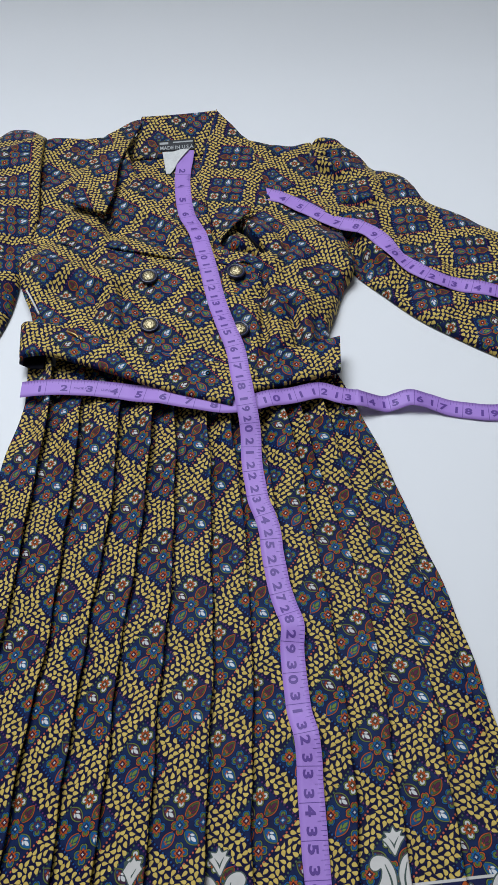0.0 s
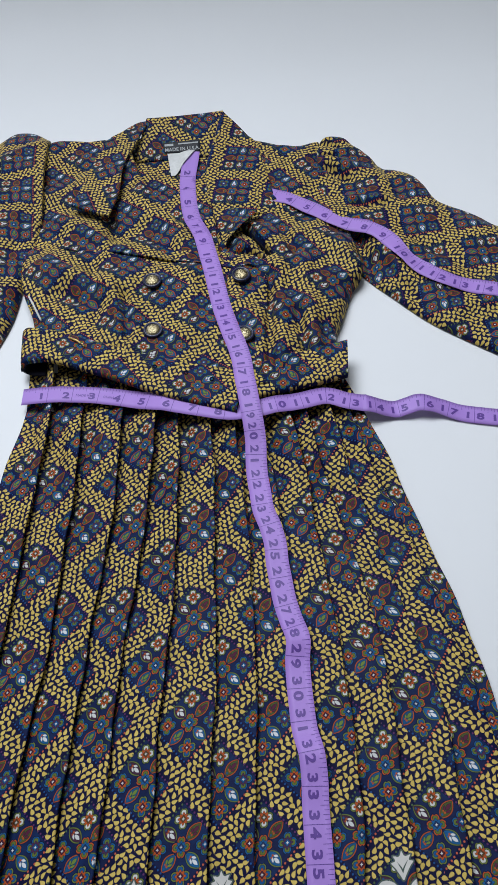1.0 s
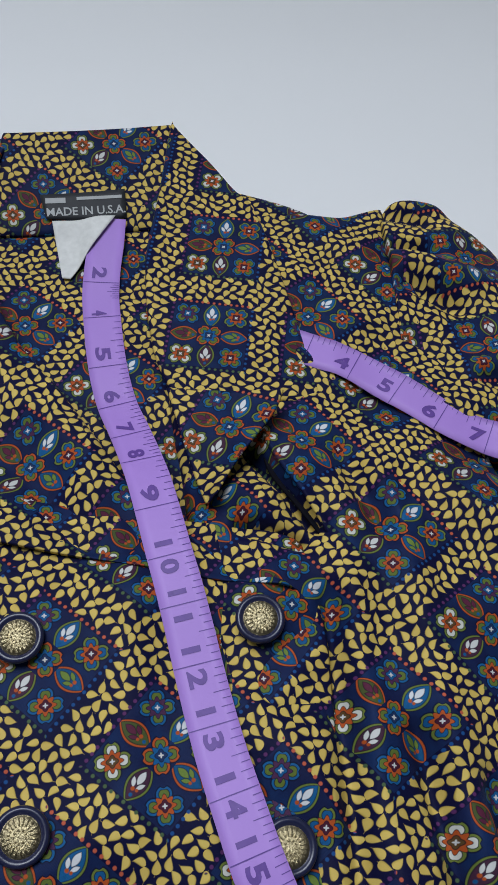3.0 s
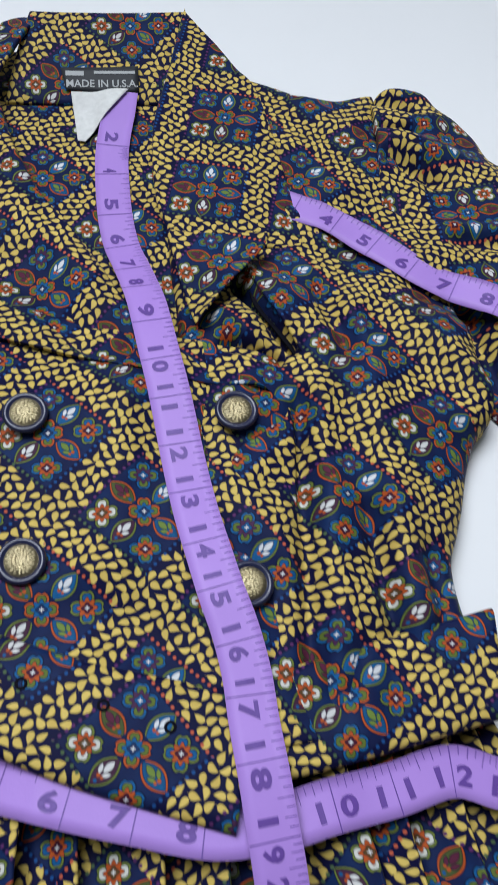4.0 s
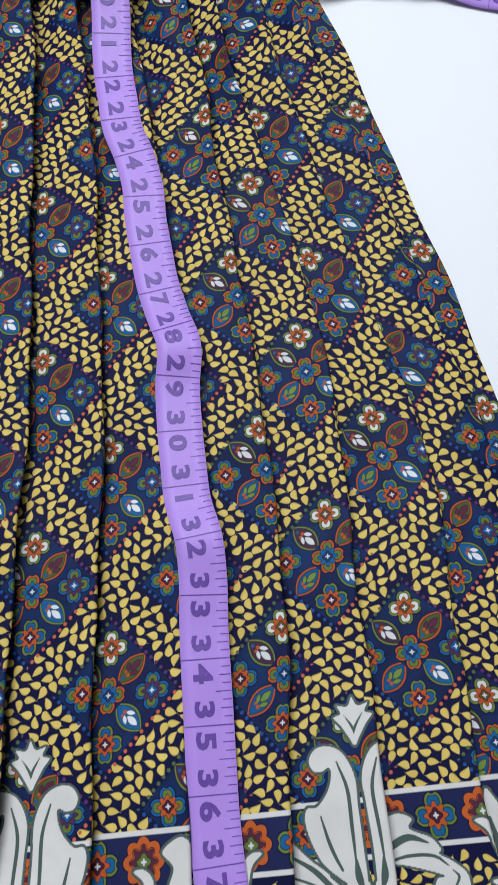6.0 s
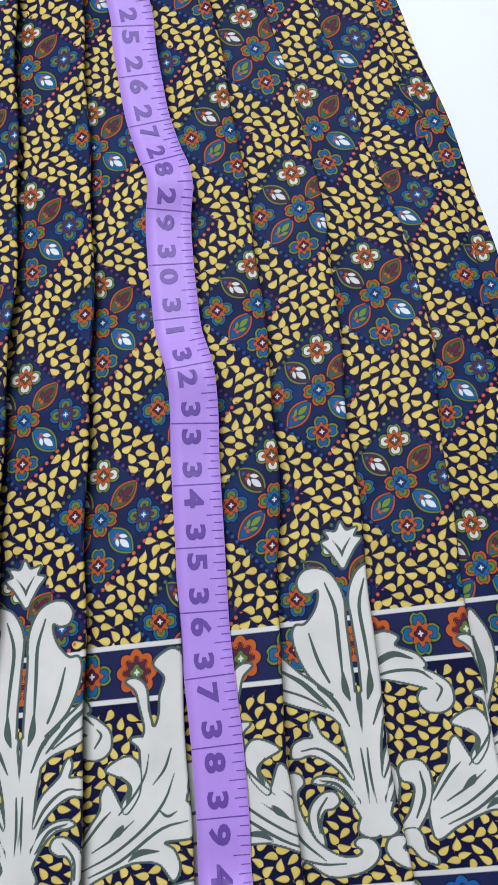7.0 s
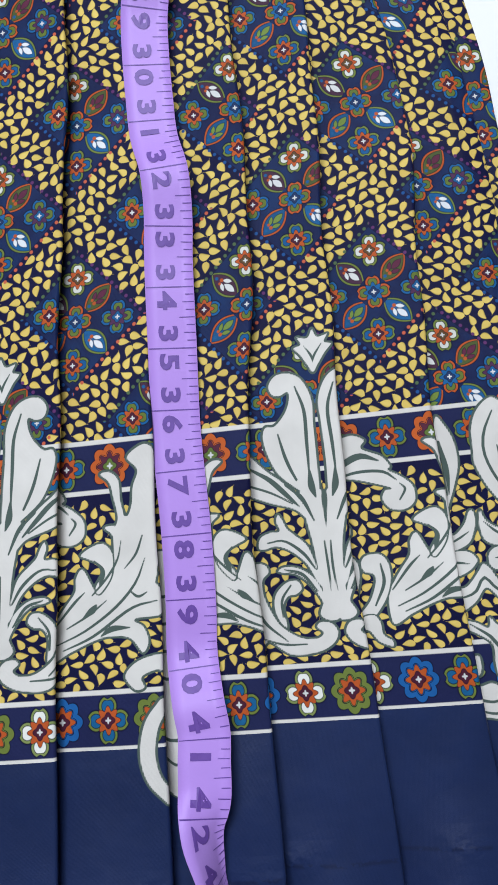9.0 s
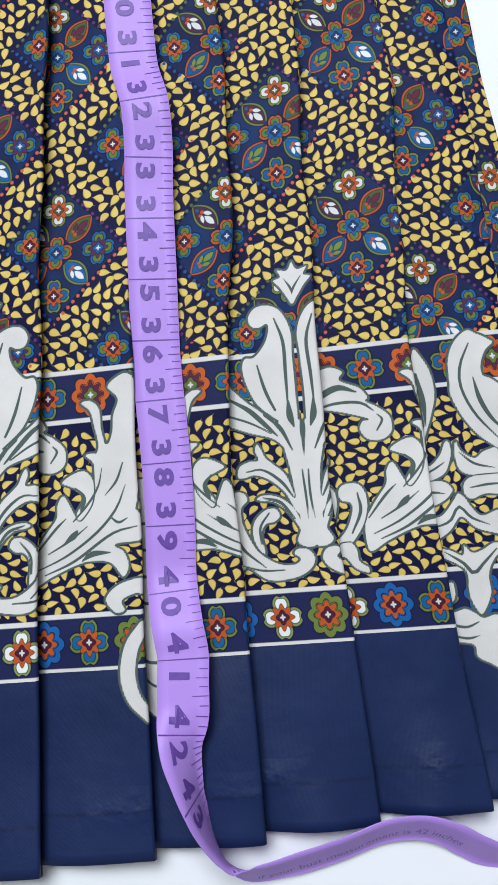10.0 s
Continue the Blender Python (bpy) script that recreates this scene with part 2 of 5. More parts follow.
def border_material():
    """The print above, and towards the hem the bands, the scrolls and the plain navy edge."""
    mat, b = material("border_print", 0.5, spec=0.045)
    u, v = uv_pair("cloth")
    bu, bv = uv_pair("border")
    col = all_over_print(u, v)
    # ground under the scrolls: larger leaves on navy
    low = leaves(bu, bv, lambda a, c: (c > 99.0) * (c < 180.0), blend(0.0, NAVY, NAVY), 5.1, 0.228)
    col = blend(bv < 204.0, col, low)
    # two bands of single flowers, which turn round where the scrolls do
    zone = [bu < 300.0, (bu > 300.0) * (bu < 800.0), (bu > 800.0) * (bu < 1050.0), bu > 1050.0]
    way = abs(bu) * zone[0] + (bu - 511.0) * zone[1] + (999.0 - bu) * zone[2] + (bu - 1064.0) * zone[3]
    blue_leaf, rust = (0.010, 0.085, 0.20), (0.40, 0.085, 0.020)
    for lo, hi in ((78.5, 97.0), (185.0, 203.0)):
        low_band = lo < 100
        cell = way * (1 / 17.8) + (1.0 - zone[0]) if low_band else (way - 22.0) * (1 / 17.5)
        num = vround(cell)
        fx, fy = (cell - num) * 17.8, (bv - (lo + hi) / 2) * 0.95
        kind = num - Val.op("FLOOR", num * 0.25) * 4.0
        order = (0, 1, 2, 3) if low_band else (3, 4, 3, 4)
        petals = [GREEN, (0.60, 0.60, 0.56), (0.012, 0.085, 0.26), blue_leaf, rust]
        edges = [GREEN, (0.16, 0.20, 0.07), GREEN, GREEN, rust]
        deep = (0.0125, 0.016, 0.058)
        heart = steps(kind, [MAROON if o != 4 else (0.09, 0.13, 0.03) for o in order])
        soft = flower(fx, fy, 8.1, steps(kind, [petals[o] for o in order]), steps(kind, [edges[o] for o in order]), ORANGE, heart, deep)
        ring = steps(kind, [ORANGE if o != 4 else (0.075, 0.018, 0.035) for o in order])
        hard = star_flower(fx, fy, 7.9, steps(kind, [petals[o] for o in order]), ring, heart, deep)
        is_star = steps(kind, [(1, 1, 1) if o in (0, 2, 4) else (0, 0, 0) for o in order])
        col = blend((bv > lo) * (bv < hi), col, blend(is_star, soft, hard))
        for line in (lo - 0.6, hi + 0.6):
            col = blend(soft_below(abs(bv - line), 0.95), col, CREAM)
    hem = bv < 77.6
    cloudy = noise_tex(coords(), 14.0, 4.0, 0.6)
    col = blend(hem, col, blend(cloudy, (0.0062, 0.0130, 0.047), (0.0105, 0.0215, 0.076)))
    wire(hem * 0.16 + 0.045, b.inputs["Specular IOR Level"])
    # the machine-stitched turn of the hem
    seam = soft_below(abs(bv - 19.0 - noise_tex(coords(), 30.0, 2.0) * 1.5), 0.8, 0.5) * (noise_tex(coords(), 260.0, 2.0) > 0.47)
    col = blend(seam * 0.55, col, (0.006, 0.009, 0.03))
    # the turned edge puckers along its stitches
    away = vmax(1.0 - abs(bv - 20.0) * (1 / 10.0), 0.0)
    tight = vmax(noise_tex(coords(), 30.0, 1.0) - 0.47, 0.0) * 6.0
    pucker = hem * (noise_tex(coords(), 170.0, 2.0) * away * tight * 5.0 + noise_tex(coords(), 30.0, 3.0) * 4.0)
    d, ink = attribute("scroll"), attribute("ink")
    col = blend(soft_below(d, 0.70, 0.12), col, INK)
    col = blend(soft_below(d, 0.0, 0.12), col, CREAM)
    col = blend(soft_below(ink, 0.0, 0.12) * soft_below(d, 0.2, 0.2), col, INK)
    return finish_cloth(mat, b, col, u, v, pucker, hem)


PRINT = print_material()
BORDER = border_material()


def plain_cloth(name, colour, rough=0.6, spec=0.3):
    mat, b = material(name, rough, spec=spec)
    n = noise_tex(coords(), 300.0, 3.0)
    wire(blend(n, tuple(c * 0.8 for c in colour), tuple(min(1, c * 1.15) for c in colour)), b.inputs["Base Color"])
    wire(bump(n, 0.25, 0.0006), b.inputs["Normal"])
    return mat


# inside cloth and eyelets; also the shade put in beside the lapel roll
LINING_AND_SHADE = plain_cloth("dark_lining_and_shade", (0.006, 0.006, 0.010), 0.9, 0.05)
LABEL_BLACK = plain_cloth("woven_label", (0.02, 0.022, 0.026))
LABEL_GREY = plain_cloth("label_thread", (0.36, 0.37, 0.37))
TAG_WHITE = plain_cloth("care_tag", (0.60, 0.60, 0.58))


def tape_material():
    mat, b = material("tape_vinyl", 0.5, spec=0.3)
    n = noise_tex(coords(), 40.0, 4.0)
    wire(blend(n, (0.33, 0.19, 0.55), (0.38, 0.22, 0.60)), b.inputs["Base Color"])
    weave = noise_tex(coords(), 900.0, 2.0)
    wire(bump(weave, 0.12, 0.0004), b.inputs["Normal"])
    return mat


TAPE = tape_material()
TAPE_INK = plain_cloth("tape_ink", (0.11, 0.05, 0.26), 0.45)


def paper_material():
    mat, b = material("backdrop_paper", 0.55, spec=0.35)
    n = noise_tex(coords(), 3.0, 4.0)
    wire(blend(n, (0.69, 0.695, 0.70), (0.73, 0.735, 0.74)), b.inputs["Base Color"])
    wire(bump(noise_tex(coords(), 14.0, 4.0), 0.08, 0.002), b.inputs["Normal"])
    return mat


PAPER = paper_material()


def wall_material():
    mat, b = material("room_wall", 0.8)
    n = noise_tex(coords(), 6.0, 5.0)
    wire(blend(n, (0.30, 0.30, 0.30), (0.36, 0.36, 0.36)), b.inputs["Base Color"])
    return mat


WALL = wall_material()


def button_navy():
    mat, b = material("button_navy", 0.28, spec=0.45)
    n = noise_tex(coords(), 120.0, 2.0)
    wire(blend(n, (0.008, 0.010, 0.035), (0.013, 0.016, 0.05)), b.inputs["Base Color"])
    return mat


def brass(name, colour):
    mat, b = material(name, 0.34, metal=1.0)
    n = noise_tex(coords(), 900.0, 4.0, 0.7)
    wire(blend(n, tuple(c * 0.55 for c in colour), colour), b.inputs["Base Color"])
    wire(bump(n, 0.6, 0.0009), b.inputs["Normal"])
    return mat


BUTTON = button_navy()
GOLD = brass("button_gold", (0.56, 0.47, 0.28))
PIN = brass("prong_brass", (0.85, 0.60, 0.22))


# ---- building helpers ----
def mesh_object(name, verts, faces, mat, parent=None, label="", smooth=True):
    me = bpy.data.meshes.new(name)
    me.from_pydata([tuple(v) for v in verts], [], faces)
    me.update()
    if smooth:
        me.polygons.foreach_set("use_smooth", [True] * len(me.polygons))
    if mat:
        me.materials.append(mat)
    ob = new(name, me)
    if parent:
        ob.parent = parent
    if label:
        ob["label"] = label
    return ob


def part(name, bm, mat, parent, label="", smooth=True):
    me = bpy.data.meshes.new(name)
    bm.normal_update()
    bm.to_mesh(me)
    bm.free()
    if smooth:
        me.polygons.foreach_set("use_smooth", [True] * len(me.polygons))
    me.materials.append(mat)
    ob = new(name, me)
    if parent:
        ob.parent = parent
    if label:
        ob["label"] = label
    return ob


def thing(name, label, category, group="", kind=""):
    return tagged(new(name), label, category, group, kind)


def grid_faces(rows, cols, flip=False):
    i = np.arange(rows - 1)[:, None] * cols + np.arange(cols - 1)[None, :]
    f = np.stack([i, i + 1, i + 1 + cols, i + cols], -1).reshape(-1, 4)
    return (f[:, ::-1] if flip else f).tolist()


def add_uv(ob, name, uv):
    """uv: one pair for each vertex."""
    me = ob.data
    layer = me.uv_layers.new(name=name)
    idx = np.empty(len(me.loops), int)
    me.loops.foreach_get("vertex_index", idx)
    layer.data.foreach_set("uv", np.asarray(uv, float)[idx].ravel())


def add_float(ob, name, values):
    ob.data.attributes.new(name, "FLOAT", "POINT").data.foreach_set("value", np.asarray(values, float))


def smooth_line(pts, n):
    """n points on a smooth curve through pts, evenly along it."""
    p = np.asarray(pts, float)
    if len(p) == 2:
        return p[0] + (p[1] - p[0]) * np.linspace(0, 1, n)[:, None]
    q = np.vstack([2 * p[0] - p[1], p, 2 * p[-1] - p[-2]])
    fine = []
    for i in range(len(p) - 1):
        a, b, c, d = q[i:i + 4]
        t = np.linspace(0, 1, 24, endpoint=False)[:, None]
        fine.append(0.5 * (2 * b + (c - a) * t + (2 * a - 5 * b + 4 * c - d) * t ** 2 + (3 * b - a - 3 * c + d) * t ** 3))
    fine = np.vstack(fine + [p[-1:]])
    s = np.r_[0, np.cumsum(np.linalg.norm(np.diff(fine, axis=0), axis=1))]
    at = np.linspace(0, s[-1], n)
    return np.stack([np.interp(at, s, fine[:, k]) for k in range(p.shape[1])], 1)


def wrinkle(x, y, scale, seed=0.0):
    """Smooth noise for arrays, about -1 to 1."""
    x, y = np.asarray(x, float), np.asarray(y, float)
    out = np.zeros(np.broadcast(x, y).shape)
    rng = np.random.RandomState(int(seed * 10) + 3)
    for k in range(7):
        a = rng.uniform(0, math.pi)
        f = scale * rng.uniform(0.6, 1.7)
        out = out + np.sin((x * math.cos(a) + y * math.sin(a)) * f * 6.283 + rng.uniform(0, 6.28) + 0.8 * np.sin(x * f * 3 + y * f * 2)) / 7
    return out * 1.6


def crumple(x, y, scale, seed=0.0):
    """Sharper creases between soft swells, about -1 to 1."""
    a, b = wrinkle(x, y, scale, seed), wrinkle(x, y, scale * 1.9, seed + 5)
    return 1.2 * (1 - 1.6 * np.abs(a)) * 0.6 + 0.45 * b


def ridge(x, y, x0, y0, x1, y1, amp, width):
    """A fold (or, with a negative amp, a crease) along a line, fading at its ends."""
    dx, dy = x1 - x0, y1 - y0
    length = math.hypot(dx, dy)
    along = ((x - x0) * dx + (y - y0) * dy) / length
    side = ((x - x0) * dy - (y - y0) * dx) / length
    fade = 1 / (1 + np.exp(-(along + width) / width * 2)) / (1 + np.exp((along - length - width) / width * 2))
    return amp * np.exp(-(side / width) ** 2) * fade


def cloth_uv(x, y, x0, y0, deg):
    c, s = math.cos(radians(deg)), math.sin(radians(deg))
    return np.stack([(x - x0) * c + (y - y0) * s, -(x - x0) * s + (y - y0) * c], -1)


def sheet(name, left, right, rows, cols, height, uv, parent, mat=None, label="", tuck=0.006, sag=0.0):
    """A piece of cloth lofted between two edges drawn in plan; height(x, y, s, q) gives its top.
    The four edges turn down and under by tuck, so that the cloth has a rounded, thick edge. sag hollows the last row."""
    a, b = smooth_line(left, rows), smooth_line(right, rows)
    q = np.linspace(0, 1, cols)[None, :]
    x = a[:, :1] + (b[:, :1] - a[:, :1]) * q
    y = a[:, 1:] + (b[:, 1:] - a[:, 1:]) * q
    s = np.linspace(0, 1, rows)[:, None] + 0 * q
    y = y - sag * 4 * q * (1 - q) * s ** 3
    z = height(x, y, s, q + 0 * s)
    # the turned edge: a ring of two more loops on every side
    def ring(x, y, z, inward, drop):
        cx = np.pad(x, 1, mode="edge")
        cy = np.pad(y, 1, mode="edge")
        cz = np.pad(z, 1, mode="edge")
        gx, gy = (x[:, -1:] - x[:, :1]), (y[:, -1:] - y[:, :1])
        n = np.hypot(gx, gy) + 1e-9
        for col, sign in ((0, 1), (-1, -1)):
            cx[1:-1, col] += sign * inward * (gx / n)[:, 0]
            cy[1:-1, col] += sign * inward * (gy / n)[:, 0]
            cz[1:-1, col] -= drop
        for row in (0, -1):
            cz[row, :] -= drop
            cx[row, 0], cx[row, -1] = cx[1 if row == 0 else -2, 0], cx[1 if row == 0 else -2, -1]
            cy[row, 0], cy[row, -1] = cy[1 if row == 0 else -2, 0], cy[1 if row == 0 else -2, -1]
        return cx, cy, cz
    if tuck:
        x, y, z = ring(x, y, z, -0.0008, tuck * 0.35)
        x, y, z = ring(x, y, z, 0.001, tuck * 0.65)
    z = np.maximum(z, 0.0012)
    ob = mesh_object(name, np.stack([x, y, z], -1).reshape(-1, 3), grid_faces(*x.shape), mat or PRINT, parent, label)
    add_uv(ob, "cloth", uv(x, y).reshape(-1, 2))
    return ob


# ---- the setting ----
def build_backdrop():
    """A white sheet that lies flat and sweeps up behind."""
    prof = [(-1.6, 0.0), (0.565, 0.0)]
    for k in range(1, 17):
        a = radians(90 * k / 16)
        prof.append((0.565 + 0.235 * math.sin(a), 0.235 - 0.235 * math.cos(a)))
    prof.append((0.80, 1.05))
    xs = np.linspace(-1.3, 1.4, 28)
    top = [(x, y, z) for y, z in prof for x in xs]
    low = [(x, y + (0.004 if z > 0.3 else 0), z - (0.004 if z < 0.35 else 0)) for y, z in prof for x in xs]
    n = len(top)
    faces = grid_faces(len(prof), len(xs)) + [[i + n for i in f[::-1]] for f in grid_faces(len(prof), len(xs))]
    ob = mesh_object("backdrop", top + low, faces, PAPER)
    tagged(ob, "seamless white paper sheet sweeping up behind the dress", "backdrop", kind="structure")


def slab(name, lo, hi, mat, label):
    bm = bmesh.new()
    bmesh.ops.create_cube(bm, size=1)
    for v in bm.verts:
        v.co = Vector([lo[i] + (hi[i] - lo[i]) * (v.co[i] + 0.5) for i in range(3)])
    ob = part(name, bm, mat, None, smooth=False)
    tagged(ob, label, name.split("_")[0], kind="structure")


build_backdrop()
slab("floor", (-2.3, -2.3, -0.06), (2.3, 2.3, -0.01), WALL, "plain pale floor under the white paper sheet")
slab("wall_north", (-2.3, 2.3, -0.06), (2.3, 2.4, 2.4), WALL, "plain pale wall of the room")
slab("wall_south", (-2.3, -2.4, -0.06), (2.3, -2.3, 2.4), WALL, "plain pale wall of the room")
slab("wall_east", (2.3, -2.4, -0.06), (2.4, 2.4, 2.4), WALL, "plain pale wall of the room")
slab("wall_west", (-2.4, -2.4, -0.06), (-2.3, 2.4, 2.4), WALL, "plain pale wall of the room")
slab("ceiling", (-2.4, -2.4, 2.4), (2.4, 2.4, 2.5), WALL, "plain pale ceiling of the room")

# ---- the dress ----
DRESS = thing("dress", "navy and yellow floral print dress with pleated skirt, laid flat", "dress")

# fold lines of the pleats: x at the heights of LEVELS, offset of a white flower's column from the fold, its height over the hem,
# and the border's place at the fold (all in metres)
LEVELS = (0.045, -0.06, -0.13, -0.20, -0.28, -0.36, -0.45, -0.607)
PLEATS = (
    ((-0.224, -0.246, -0.258, -0.270, -0.290, -0.310, -0.332, -0.368), None),
    ((-0.200, -0.213, -0.222, -0.232, -0.248, -0.264, -0.282, -0.314), (0.012, 0.336, 0.972)),
    ((-0.168, -0.176, -0.1835, -0.192, -0.206, -0.219, -0.235, -0.262), (0.025, 0.319, 0.008)),
    ((-0.128, -0.137, -0.147, -0.1585, -0.1715, -0.181, -0.193, -0.216), (0.031, 0.272, 0.554)),
    ((-0.095, -0.105, -0.116, -0.128, -0.1405, -0.150, -0.165, -0.196), (0.008, 0.268, 0.972)),
    ((-0.076, -0.079, -0.084, -0.0925, -0.1035, -0.1135, -0.126, -0.150), (0.007, 0.309, 0.008)),
    ((-0.043, -0.0465, -0.050, -0.0545, -0.061, -0.071, -0.083, -0.105), (0.018, 0.262, 0.554)),
    ((-0.021, -0.0205, -0.0205, -0.022, -0.0285, -0.0365, -0.046, -0.0583), (0.026, 0.302, 0.0226)),
    ((0.003, 0.009, 0.011, 0.010, 0.006, -0.0005, -0.0075, -0.015), (0.030, 0.2575, 0.567)),
    ((0.025, 0.0385, 0.041, 0.043, 0.0455, 0.040, 0.031, 0.0275), (0.0014, 0.257, 0.974)),
    ((0.047, 0.0535, 0.066, 0.075, 0.077, 0.073, 0.069, 0.073), (0.0095, 0.3015, 0.0079)),
    ((0.069, 0.079, 0.088, 0.102, 0.1145, 0.1125, 0.1085, 0.1175), (0.018, 0.2585, 0.551)),
    ((0.082, 0.100, 0.117, 0.1305, 0.145, 0.1495, 0.153, 0.160), (0.030, 0.3045, 1.110)),
    ((0.092, 0.118, 0.133, 0.1455, 0.157, 0.163, 0.168, 0.178), (0.006, 0.258, 0.560)),
)


def waist_y(x):
    return 0.045 + 0.055 * min(max((-0.05 - x) / 0.16, 0), 1)


HEM_Y = -0.607


def fold_x(xs, y):
    """Place of a fold at the heights y, on a smooth curve through its levels."""
    line = smooth_line(list(zip(LEVELS, xs)), 120)
    return np.interp(-np.asarray(y, float), -line[:, 0], line[:, 1])


# ---- the border's scrolls, in millimetres along the cloth and up from the hem ----
GROUPS, VEINS = [], []


def begin():
    """Starts a group of shapes that run into one another; later groups lie over earlier ones."""
    GROUPS.append([])


def shape(*pts):
    """A leaf with a smooth closed outline."""
    line = smooth_line([pts[-1], *pts, pts[0], pts[1]], 14 * len(pts))
    a, b = (np.argmin(np.linalg.norm(line - np.array(p), axis=1) + skip) for p, skip in
            ((pts[0], 1e3 * (np.arange(len(line)) > len(line) // 2)), (pts[0], 1e3 * (np.arange(len(line)) < len(line) // 2))))
    GROUPS[-1].append(("leaf", line[a:b]))


def stroke(*pts):
    """A tapered band: (x, height, half width)."""
    GROUPS[-1].append(("band", smooth_line(pts, 9 + 5 * len(pts))))


def vein(*pts):
    VEINS.append(smooth_line(pts, 14))


# scroll under the stem
begin()
shape((-34.0, 139.2), (-35.5, 132.5), (-35.6, 122.0), (-33.1, 114.7), (-35.1, 107.2), (-31.8, 105.8), (-28.4, 108.5), (-20.9, 102.5), (-10.4, 102.8), (-3.8, 106.2), (-1.3, 111.1), (-3.3, 115.4), (-7.6, 116.3), (-9.6, 114.0), (-7.4, 111.4), (-10.3, 109.2), (-16.3, 110.1), (-22.6, 115.3), (-25.6, 121.9), (-27.5, 129.6), (-27.1, 136.2), (-24.3, 139.6), (-25.5, 143.3), (-29.8, 143.9))  # scroll
shape((-18.0, 134.9), (-13.6, 135.0), (-12.2, 131.3), (-15.0, 128.7), (-18.3, 128.0), (-20.7, 123.4), (-20.5, 114.7), (-23.3, 117.2), (-24.6, 124.0), (-22.9, 130.3))  # inner scroll
# stem with its leaves
begin()
shape((-0.8, 169.4), (-1.4, 175.4), (-9.8, 175.0), (-8.2, 163.4), (-6.1, 151.0), (-5.1, 136.9), (-4.9, 126.4), (-7.3, 119.4), (-3.5, 116.3), (0.8, 118.6), (0.3, 134.4), (0.5, 151.8))  # stem
shape((-35.6, 195.5), (-29.7, 193.5), (-26.7, 190.4), (-22.9, 186.4), (-15.2, 179.1), (-9.1, 170.5), (-5.4, 159.6), (-11.7, 166.6), (-21.6, 170.6), (-32.3, 175.6), (-38.1, 177.6))  # spreading leaf
shape((-2.7, 129.6), (-5.0, 140.3), (-7.9, 150.3), (-13.2, 156.3), (-15.5, 158.9), (-17.1, 163.0), (-18.9, 165.7), (-20.0, 162.5), (-18.9, 158.0), (-22.6, 157.7), (-26.6, 155.6), (-27.6, 150.9), (-25.0, 149.8), (-20.1, 150.8), (-14.4, 147.8), (-9.2, 141.8), (-6.0, 133.5))  # upper side leaf
shape((-3.0, 122.6), (-3.7, 127.1), (-6.6, 135.3), (-12.0, 140.5), (-17.9, 141.8), (-21.1, 140.0), (-18.4, 138.6), (-14.1, 137.8), (-9.5, 133.2), (-6.1, 126.6), (-4.6, 121.1))  # lower side leaf
shape((-18.5, 221.0), (-15.6, 225.4), (-10.2, 225.9), (-4.7, 222.2), (-1.1, 212.9), (-1.3, 200.8), (-1.5, 186.9), (-1.7, 173.0), (-4.9, 171.7), (-12.7, 178.0), (-18.0, 184.0), (-21.3, 191.4), (-22.5, 198.6), (-20.9, 202.7), (-17.0, 203.0), (-12.9, 207.6), (-10.8, 212.6), (-10.7, 216.9), (-13.8, 215.6), (-17.2, 216.6))  # tall leaf
begin()
shape((-5.7, 239.4), (-3.6, 241.9), (-2.1, 239.9), (0.0, 245.0), (2.1, 241.1), (6.4, 241.8), (5.0, 238.2), (7.9, 236.9), (5.1, 233.0), (2.3, 228.1), (0.1, 224.6), (-1.9, 229.6), (-4.8, 233.5), (-6.6, 236.9))  # crown
# the broad leaves between two such motifs, half a metre on
begin()
shape((509.0, 142.7), (513.4, 140.4), (514.4, 134.1), (511.9, 124.0), (508.1, 115.8), (506.4, 119.6), (508.5, 129.7), (506.4, 137.0))  # inner stem
begin()
shape((507.7, 158.4), (512.2, 156.5), (512.7, 151.8), (508.7, 149.0), (506.6, 150.9), (509.3, 152.3), (509.6, 154.3), (507.1, 155.3))  # small hook
begin()
shape((568.5, 112.0), (560.9, 111.1), (555.6, 107.8), (553.4, 103.2), (557.2, 97.7), (561.2, 98.4), (560.2, 102.8), (565.5, 105.4), (569.4, 105.1))  # knob at the edge
begin()
shape((523.7, 110.6), (532.2, 114.8), (541.2, 119.0), (548.1, 120.7), (555.6, 119.4), (560.6, 113.0), (563.1, 117.8), (561.2, 124.2), (557.9, 127.5), (569.1, 129.4), (567.3, 141.8), (551.8, 151.3), (544.3, 139.8), (538.5, 150.8), (535.2, 147.6), (534.4, 141.4), (530.6, 135.7), (527.6, 131.2), (523.7, 123.5))  # broad leaf
shape((551.1, 165.5), (553.1, 172.2), (551.5, 181.6), (550.0, 187.4), (546.2, 191.2), (550.3, 191.9), (554.1, 188.2), (554.9, 179.7), (556.8, 172.8), (558.8, 177.7), (559.4, 185.4), (561.2, 191.4), (557.2, 196.2), (560.2, 199.6), (565.5, 201.1), (569.1, 195.2), (569.1, 174.0), (568.5, 152.9), (565.5, 139.3), (561.2, 136.0), (556.7, 140.0), (551.1, 138.8), (544.3, 139.8), (550.3, 152.9))  # branch
shape((547.6, 168.4), (551.5, 169.2), (554.4, 166.1), (553.7, 162.3), (557.2, 151.9), (550.3, 150.1), (551.8, 158.3), (550.6, 164.8))  # lobe
begin()
